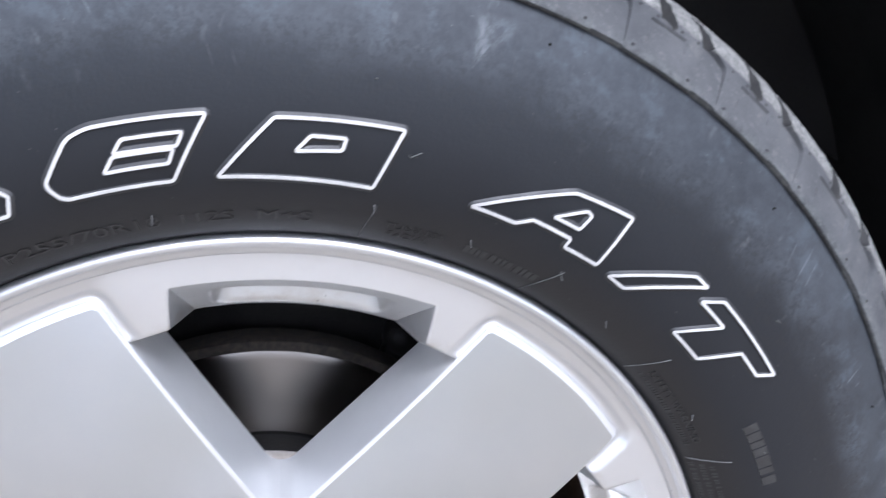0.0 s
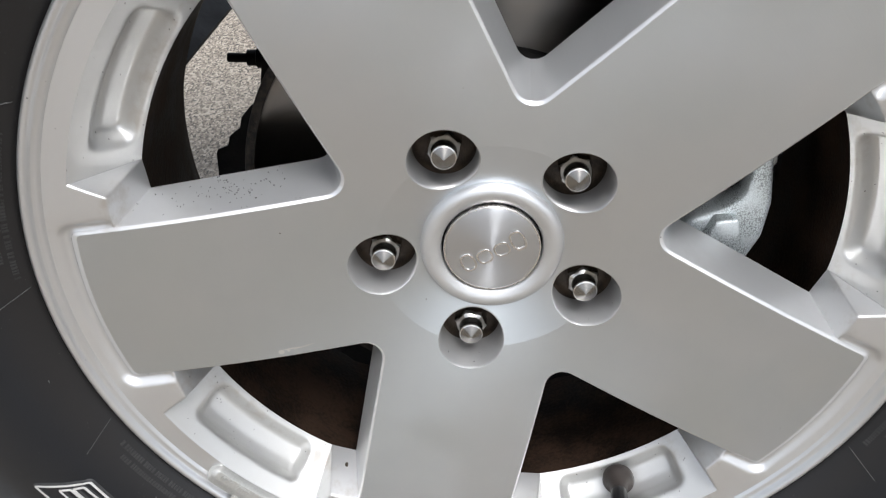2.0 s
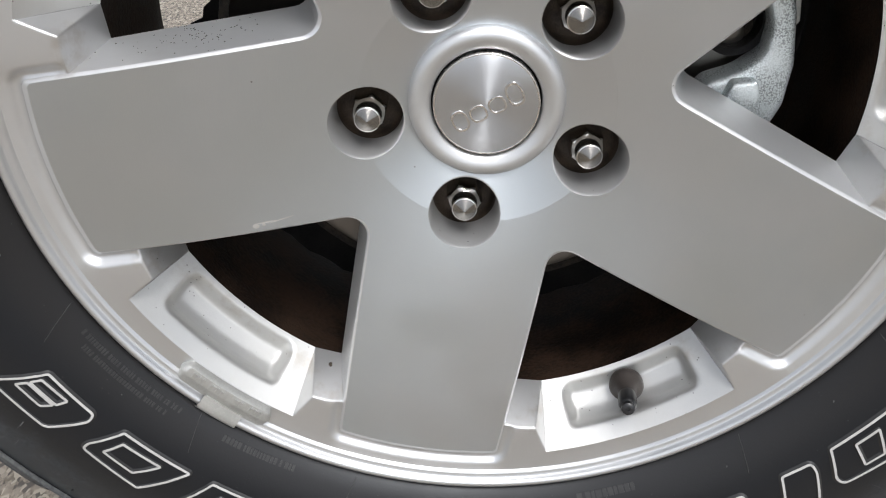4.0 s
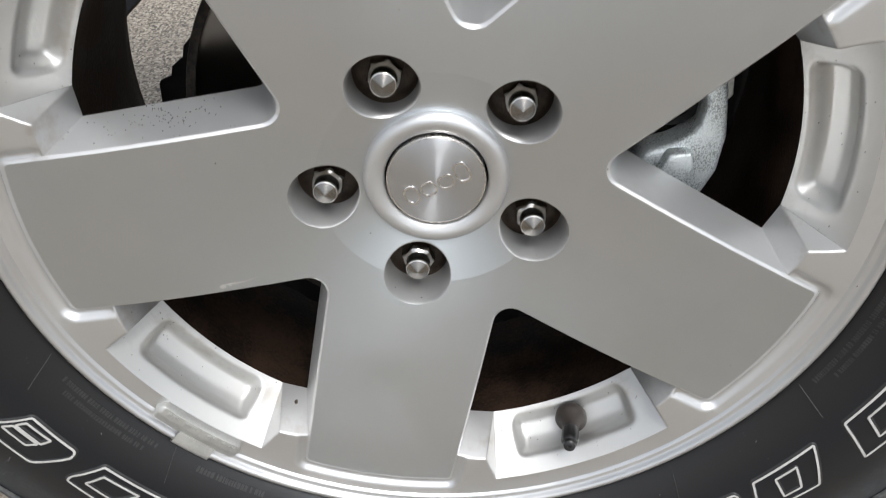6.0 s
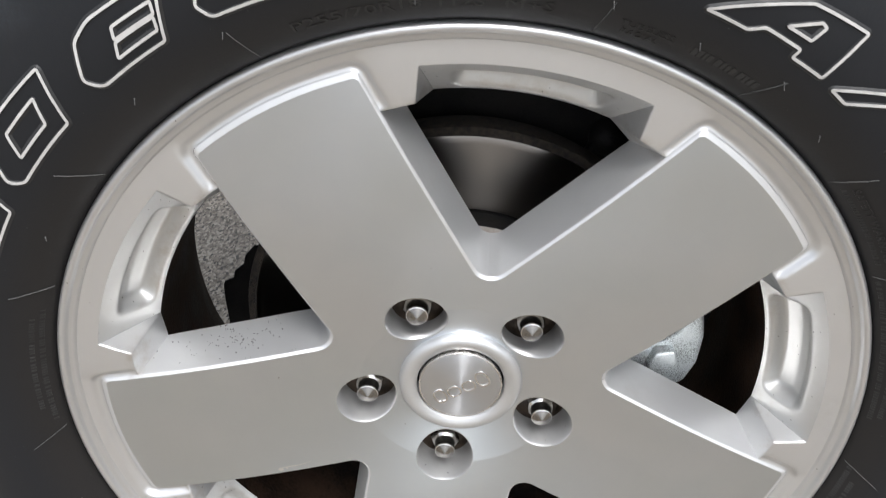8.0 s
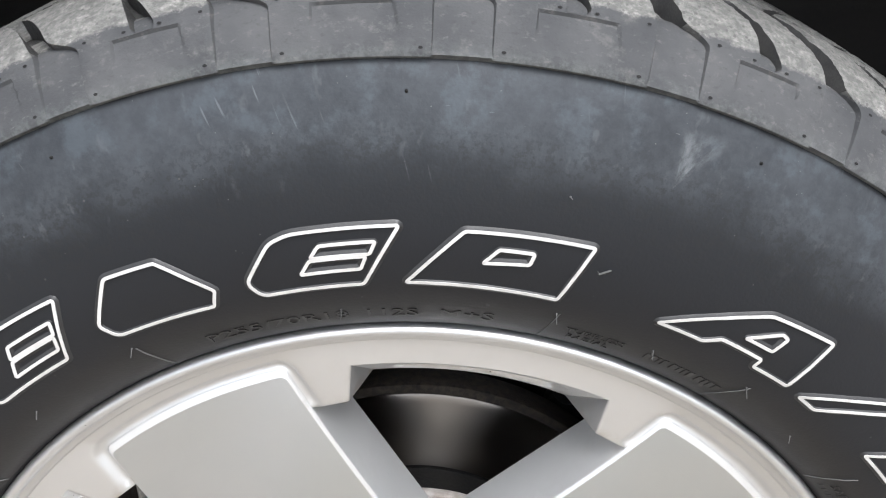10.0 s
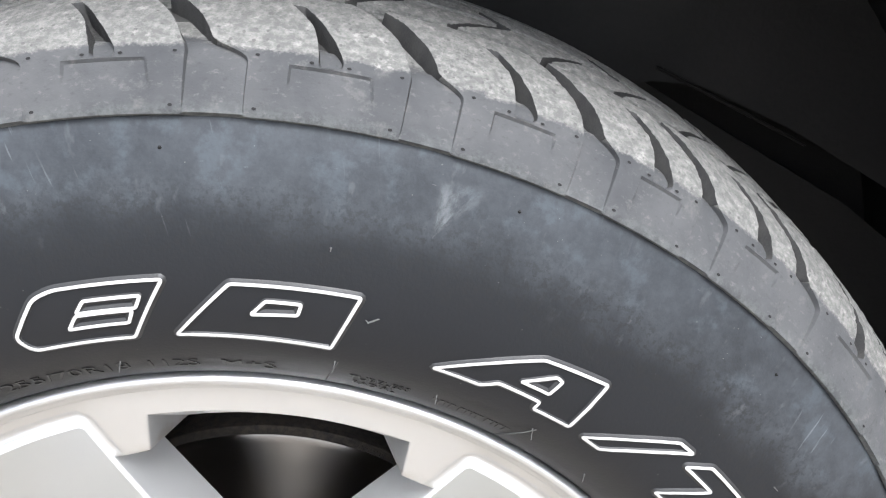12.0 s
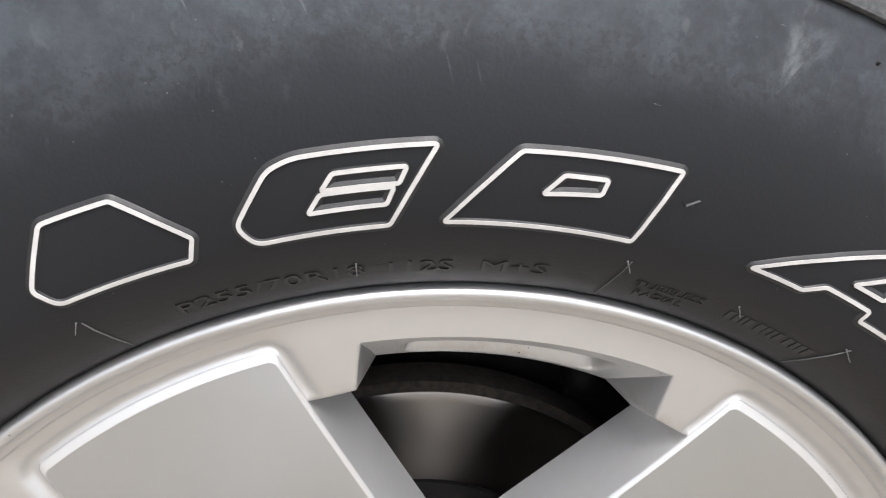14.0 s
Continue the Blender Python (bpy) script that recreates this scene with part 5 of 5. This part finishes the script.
# lines that cross the inner band, and short loose hairs
long_hairs = [(a0, 0.2572, a1, 0.2768, 0.0006, 0.0007) for a0, a1 in (
    (122.6, 123.5), (86.0, 85.2), (67.6, 65.7), (147.8, 149.8), (167.2, 168.9), (192.2, 194.2), (214.9, 216.9), (50.9, 49.6),
    (34.8, 33.5), (1.3, -0.6), (-19.2, -20.5), (-42.0, -43.5), (-98.0, -99.0), (238.0, 239.5))]
pieces = [hair(*row) for row in long_hairs + [(83.7, 0.3010, 82.9, 0.3040, 0.0010, 0.0012), (83.9, 0.3022, 83.6, 0.3010, 0.0008, 0.0010)]]
for a, r, length in ((85.5, 0.2765, 0.0058), (75.6, 0.2715, 0.0050), (66.0, 0.2760, 0.0062), (123.8, 0.2776, 0.0052), (136.2, 0.2730, 0.0044), (104.6, 0.2702, 0.0050), (57.8, 0.2680, 0.0042),
                     (41.3, 0.2697, 0.0040), (158.9, 0.2674, 0.0036), (-154.7, 0.2684, 0.0026), (-131.9, 0.2706, 0.0026), (-29.4, 0.2664, 0.0032), (-45.5, 0.2688, 0.0028), (33.6, 0.2936, 0.0016)):
    pieces.append(whisker(a, r, length, 0.00022))
for k in range(8):
    pieces.append(whisker(87.4 + 45.5 * k, 0.3296, 0.0046 if k < 2 else 0.003, 0.00024))
for v, f in pieces:
    flash_f += [tuple(len(flash_v) + i for i in q) for q in f]
    flash_v += v
M_FLASH = shader("dusty_flash", (0.085, 0.085, 0.083), 0.7)
tagged(part("moulding_flash", settle(mesh_of("moulding_flash", flash_v, flash_f, M_FLASH, False)), tyre, "thin grey hairs and lines of moulding flash"), kind="stuff")
nub_v, nub_f = [], []
for k in range(16):
    v, f = whisker(76.05 + 22.5 * k, 0.3626, 0.0012, 0.00038)
    nub_f += [tuple(len(nub_v) + i for i in q) for q in f]
    nub_v += v
tagged(part("vent_nubs", settle(mesh_of("vent_nubs", nub_v, nub_f, M_PIT, True)), tyre, "small black vent nubs"), kind="stuff")

# ---- valve and balance weight ----
valve = thing("valve_stem", "black rubber tyre valve with its cap, in a rim pocket", "tyre valve")
foot, tip = polar(0.2150, -54, 0.0245), polar(0.2002, -54, -0.0127)
way = (tip - foot).normalized()
valve.matrix_world = PLACE @ (Matrix.Translation(foot) @ way.to_track_quat("Y", "Z").to_matrix().to_4x4())
part("stem", revolve("stem", [(0.0001, -0.004), (0.0108, -0.003), (0.0110, 0.0004), (0.0096, 0.0034), (0.0066, 0.0060), (0.0055, 0.0150), (0.0050, 0.0215), (0.0001, 0.022)], 28, M_STEM, 50), valve)
capv, capf = [], []
rows = [(0.0054, 0.0180), (0.0057, 0.0200), (0.0056, 0.0325), (0.0046, 0.0350), (0.0040, 0.0356), (0.0038, 0.0395), (0.0029, 0.0402), (0.0014, 0.0402), (0.0012, 0.0388), (0.0001, 0.0388)]
for r, y in rows:
    for i in range(32):
        k = 1.0 - (0.10 if (i % 4 == 0 and 0.019 < y < 0.033) else 0)
        capv.append(polar(r * k, 360 * i / 32, y))
for j in range(len(rows) - 1):
    for i in range(32):
        capf.append((j * 32 + i, j * 32 + (i + 1) % 32, (j + 1) * 32 + (i + 1) % 32, (j + 1) * 32 + i))
part("valve_cap", mesh_of("valve_cap", capv, capf, shader("cap_plastic", (0.014, 0.014, 0.015), 0.35), True, 40), valve, "ribbed dark grey plastic cap")

weight = thing("balance_weight", "grey clip-on wheel balance weight on the rim edge", "wheel weight", m=PLACE)


def build_weight():
    bm = bmesh.new()
    a0, a1, n = -128.9, -113.4, 28
    loops = []
    for i in range(n + 1):
        t = i / n
        e = min(1.0, math.sqrt(max(0.0, 1 - max(0, (0.09 - min(t, 1 - t)) / 0.09) ** 2)))
        a = a0 + (a1 - a0) * t
        rc, hw = 0.2390, 0.0074 * max(e, 0.05)
        loop = []
        for dr, dy in ((-1, 0.0030), (-0.99, -0.0034), (-0.86, -0.0054), (-0.10, -0.0066), (0.02, -0.0064), (0.92, -0.0046), (1, 0.0030)):
            r = rc + hw * dr
            loop.append(bm.verts.new(polar(r, a, ring_y(min(max(r, 0.2), 0.247)) + dy * (0.55 + 0.45 * e))))
        loops.append(loop)
    for p, q in zip(loops, loops[1:]):
        for k in range(6):
            bm.faces.new((p[k], p[k + 1], q[k + 1], q[k]))
    bm.faces.new(loops[0])
    bm.faces.new(loops[-1][::-1])
    bmesh.ops.recalc_face_normals(bm, faces=bm.faces)
    me = bpy.data.meshes.new("weight_body")
    bm.to_mesh(me)
    bm.free()
    me.materials.append(M_LEAD)
    me.shade_smooth()
    me.set_sharp_from_angle(angle=radians(50))
    part("weight_body", me, weight)
    clip = [(0.2440, -0.0072), (0.2482, -0.0085), (0.2512, -0.0096), (0.2538, -0.0092), (0.2556, -0.0074), (0.2562, -0.0040), (0.2550, -0.0040), (0.2544, -0.0066), (0.2530, -0.0080), (0.2440, -0.0058)]
    part("clip", revolve("clip", clip, 14, M_LEAD, 40, True, -123.4, -117.2), weight, "bent steel clip over the rim edge")
    v, f = [], []
    rnd = random.Random(4)
    a = -127.0
    while a < -115.0:
        w = rnd.uniform(0.35, 0.7)
        if rnd.random() < 0.8:
            b = len(v)
            for t in (0, 1):
                for r in (0.2338, 0.2376):
                    v.append(polar(r, a + w * t, ring_y(r) - 0.0066 - 0.0002))
                    v.append(polar(r, a + w * t, ring_y(r) - 0.0054))
            for q in ((0, 2, 6, 4), (0, 1, 3, 2), (4, 6, 7, 5), (0, 4, 5, 1), (2, 3, 7, 6)):
                f.append(tuple(b + i for i in q))
        a += w + 0.3
    tagged(part("stamped_line", mesh_of("stamped_line", v, f, M_LEAD, False), weight, "row of small raised bars"), kind="stuff")


build_weight()

# ---- brake behind the wheel ----
brake = thing("brake_disc", "worn steel brake disc with a black hub, behind the spokes", "brake disc", m=PLACE)
part("disc", revolve("disc", [(0.088, 0.0890), (0.1450, 0.0884), (0.1490, 0.0886), (0.1504, 0.0893), (0.1508, 0.0905), (0.1508, 0.108), (0.088, 0.110)], 160, M_ROTOR, 40), brake)
part("disc_edge", revolve("disc_edge", [(0.1500, 0.0902), (0.1510, 0.0892), (0.1535, 0.0894), (0.1562, 0.0902), (0.1568, 0.0914), (0.1568, 0.1080), (0.1500, 0.1085)], 160, M_EDGE_RUST, 40), brake, "rough rusty outer edge of the disc")
part("hat", revolve("hat", [(0.001, 0.0700), (0.0905, 0.0700), (0.0925, 0.0715), (0.0935, 0.0780), (0.0943, 0.0868), (0.0952, 0.0882), (0.0975, 0.0882)], 96, M_DARK, 40), brake, "black hub of the brake disc")
part("flange", revolve("flange", [(0.050, 0.0640), (0.0925, 0.0640), (0.0945, 0.0648), (0.0952, 0.0665), (0.0950, 0.0705), (0.0930, 0.0715), (0.050, 0.0715)], 96, M_RUST, 40), brake, "pale rusty flange where the wheel sits")


def build_shield():
    """The dust shield: a dark steel sheet behind the disc, cut away in steps on one side."""
    shape = [(148.0, 0.1520), (168.0, 0.1520), (173.3, 0.1560), (174.0, 0.1615), (176.1, 0.1645), (177.5, 0.1668),
             (180.3, 0.1672), (181.0, 0.1694), (182.7, 0.1740), (184.9, 0.1750), (186.2, 0.1824), (187.1, 0.1834), (192.0, 0.1840), (203.0, 0.1880), (212.0, 0.1950)]
    outer = shape + [(212 + (508 - 212) * i / 110, 0.1740 if 56 < (212 + (508 - 212) * i / 110) - 360 < 65 else 0.1960 + 0.0012 * math.sin(i * 1.9)) for i in range(1, 110)]
    v, f = [], []
    n = len(outer)
    for y in (0.1235, 0.1255):
        for a, r in outer:
            v.append(polar(r, a, y))
        for a, r in outer:
            v.append(polar(0.080, a, y))
    for i in range(n):
        j = (i + 1) % n
        f += [(i, j, n + j, n + i), (2 * n + i, 3 * n + i, 3 * n + j, 2 * n + j), (i, 2 * n + i, 2 * n + j, j)]
    return mesh_of("dust_shield", v, f, M_DARK, False)


part("dust_shield", build_shield(), brake, "black sheet steel dust shield with a stepped edge")

caliper = thing("brake_caliper", "grey zinc-coated cast brake caliper behind the spokes", "brake caliper", m=PLACE)


def slab(name, outline, y0, y1, material, bevel, hole=None):
    """A casting from a plan outline in (x, z), rounded at its edges, standing between the depths y0 and y1."""
    bm = bmesh.new()
    top = [bm.verts.new((x, y0, z)) for x, z in outline]
    face = bm.faces.new(top)
    g = bmesh.ops.extrude_face_region(bm, geom=[face])
    for e in g["geom"]:
        if isinstance(e, bmesh.types.BMVert):
            e.co.y = y1
    bmesh.ops.recalc_face_normals(bm, faces=bm.faces)
    edges = [e for e in bm.edges]
    bmesh.ops.bevel(bm, geom=edges, offset=bevel, segments=3, profile=0.5, affect="EDGES", clamp_overlap=True)
    me = bpy.data.meshes.new(name)
    bm.to_mesh(me)
    bm.free()
    me.materials.append(material)
    me.shade_smooth()
    me.set_sharp_from_angle(angle=radians(35))
    return me


def xz(rows):
    return [(r * math.cos(radians(a)), r * math.sin(radians(a))) for a, r in rows]


part("bracket", slab("bracket", xz([(-6, 0.158), (-2, 0.168), (4, 0.1725), (12, 0.1735), (22, 0.1725), (32, 0.172), (44, 0.170), (44, 0.128), (36, 0.132), (30, 0.146), (25, 0.1575), (20, 0.1600), (14, 0.1555), (10.5, 0.143), (8, 0.126), (2, 0.118), (-4, 0.130)]), 0.064, 0.0865, M_ZINC, 0.0045), caliper)
part("boss", slab("boss", xz([(1.0, 0.1490), (5.2, 0.1555), (10.0, 0.1515), (9.2, 0.1380), (4.2, 0.1340), (1.2, 0.1380)]), 0.0555, 0.068, M_ZINC, 0.0022), caliper, "raised square pad of the casting")
bore = polar(0.1430, 20.5, 0)
me = revolve("bore", [(0.0001, 0.090), (0.0150, 0.090), (0.0155, 0.080), (0.0190, 0.078), (0.0200, 0.092)], 32, M_DARK, 40)
for p in me.vertices:
    p.co = p.co + bore
part("bore", me, caliper, "dark round bore")
part("pad_clip", slab("pad_clip", xz([(17, 0.174), (25, 0.1735), (25, 0.1800), (18.5, 0.1785)]), 0.080, 0.0815, M_LEAD, 0.0004), caliper, "thin steel clip")

boot = revolve("pin_boot", [(0.0001, -0.012), (0.0060, -0.011), (0.0110, -0.007), (0.0135, -0.001), (0.0135, 0.012), (0.0001, 0.013)], 28, M_DARK, 40)
for p in boot.vertices:
    p.co = p.co + polar(0.1690, 63.5, 0.118)
part("pin_boot", boot, caliper, "black rubber boot")
arm = slab("arm", xz([(67, 0.168), (60, 0.176), (50, 0.172), (44, 0.165), (44, 0.135), (66, 0.150)]), 0.112, 0.124, M_DARK, 0.003)
part("arm", arm, caliper, "black steel carrier arm")

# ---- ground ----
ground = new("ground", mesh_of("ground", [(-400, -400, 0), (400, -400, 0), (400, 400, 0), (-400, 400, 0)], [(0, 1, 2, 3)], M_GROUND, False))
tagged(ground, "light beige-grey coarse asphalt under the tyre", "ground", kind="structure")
# ---- wheel arch and body above ----
arch = thing("car_body", "black wheel arch liner and inner fender above the tyre", "car")
PLATE = Matrix.Translation((0, 0, AXLE))


def arc_shell(name, r, y0, y1, a0, a1, thick, label=""):
    me = revolve(name, [(r, y0), (r, y1), (r + thick, y1), (r + thick, y0)], 56, M_PLASTIC, 40, True, a0, a1)
    ob = part(name, me, arch, label)
    ob.matrix_local = PLATE
    return ob


arc_shell("liner", 0.58, 0.02, 0.62, -8, 188, 0.004, "black plastic wheel arch liner")
arc_shell("flare", 0.575, -0.05, 0.02, -8, 188, 0.030, "black plastic fender flare")


def panel(name, rows, y, thick, label=""):
    """An upright sheet at depth y from (x, z) rows in wheel coordinates."""
    n = len(rows)
    v = [(x, y, z) for x, z in rows] + [(x, y + thick, z) for x, z in rows]
    f = [tuple(range(n))[::-1], tuple(range(n, 2 * n))] + [(i, (i + 1) % n, n + (i + 1) % n, n + i) for i in range(n)]
    ob = part(name, mesh_of(name, v, f, M_PLASTIC, False), arch, label)
    ob.matrix_local = PLACE
    return ob


panel("inner_fender", [(0.05, 0.300), (0.19, 0.338), (0.236, 0.350), (0.275, 0.352), (0.36, 0.328), (0.47, 0.285), (0.62, 0.22), (0.62, 0.62), (-0.25, 0.62), (-0.25, 0.40)], 0.32, 0.004, "black inner fender panel")
panel("lower_panel", [(0.16, 0.380), (0.25, 0.335), (0.36, 0.292), (0.47, 0.250), (0.62, 0.17), (0.62, -0.30), (0.30, -0.30), (0.20, -0.10), (0.165, 0.045), (0.29, 0.045), (0.29, 0.112), (0.139, 0.112), (0.12, 0.20)], 0.40, 0.004, "black splash panel")
# Added backing that blocks light from behind the arch, with a hole for ground.
panel("arch_backing", [(0.75, 0.75), (-0.75, 0.75), (-0.75, 0.16), (-0.12, 0.10), (0.02, -0.10), (0.10, -0.30), (0.75, -0.30), (0.75, 0.035), (0.158, 0.035), (0.158, 0.100), (0.34, 0.100), (0.34, 0.0355), (0.75, 0.0355)], 0.46, 0.004, "black backing sheet added to close the wheel arch")
rail = revolve("rail", [(0.0001, 0.0), (0.0013, 0.001), (0.0013, 0.144), (0.0001, 0.145)], 12, M_DARK, 40)
ob = part("rail", rail, arch, "thin dark metal edge")
p0, p1 = Vector((0.235, 0.316, 0.362)), Vector((0.372, 0.316, 0.318))
ob.matrix_local = PLACE @ (Matrix.Translation(p0) @ (p1 - p0).to_track_quat("Y", "Z").to_matrix().to_4x4())
rear = part("rear_liner", mesh_of("rear_liner", [(x, y, z + d) for d in (0, 0.004) for y, e in ((0.215, -0.016), (0.80, 0.008)) for x, z in ((-0.281 + 0.7 * e, -0.082 + e), (-0.33, -0.055 + e), (-0.42, 0.02), (-0.58, 0.10))],
            [(0, 1, 5, 4), (1, 2, 6, 5), (2, 3, 7, 6), (8, 12, 13, 9), (9, 13, 14, 10), (10, 14, 15, 11), (0, 4, 12, 8), (3, 11, 15, 7), (0, 8, 9, 1), (1, 9, 10, 2), (2, 10, 11, 3), (4, 5, 13, 12), (5, 6, 14, 13), (6, 7, 15, 14)], M_PLASTIC, False), arch, "black plastic edge of the liner behind the wheel")
rear.matrix_local = PLACE
strut = part("strut", slab("strut", [(-0.2130, -0.066), (-0.1700, -0.060), (-0.1650, -0.240), (-0.2050, -0.240), (-0.2105, -0.130), (-0.2125, -0.100)], 0.440, 0.475, M_DARK, 0.003), arch, "black steel strut")
strut.matrix_local = PLACE
bolt_foot, bolt_tip = Vector((-0.2080, 0.450, -0.0745)), Vector((-0.2490, 0.450, -0.0815))
aim = bolt_tip - bolt_foot
bolt = part("bolt", revolve("bolt", [(0.0001, 0.0), (0.0105, 0.0), (0.0110, 0.0100), (0.0084, 0.0110), (0.0084, 0.0205), (0.0049, 0.0210), (0.0049, aim.length - 0.0008), (0.0042, aim.length), (0.0001, aim.length)], 24, M_DARK, 40), arch, "black bolt end with its nut")
bolt.matrix_local = PLACE @ Matrix.Translation(bolt_foot) @ aim.to_track_quat("Y", "Z").to_matrix().to_4x4()
axle_bar = revolve("axle_tube", [(0.0001, 0.128), (0.062, 0.130), (0.055, 0.18), (0.040, 0.24), (0.040, 0.75), (0.0001, 0.75)], 32, M_DARK, 40)
ob = part("axle_tube", axle_bar, arch, "black axle tube")
ob.matrix_local = PLATE
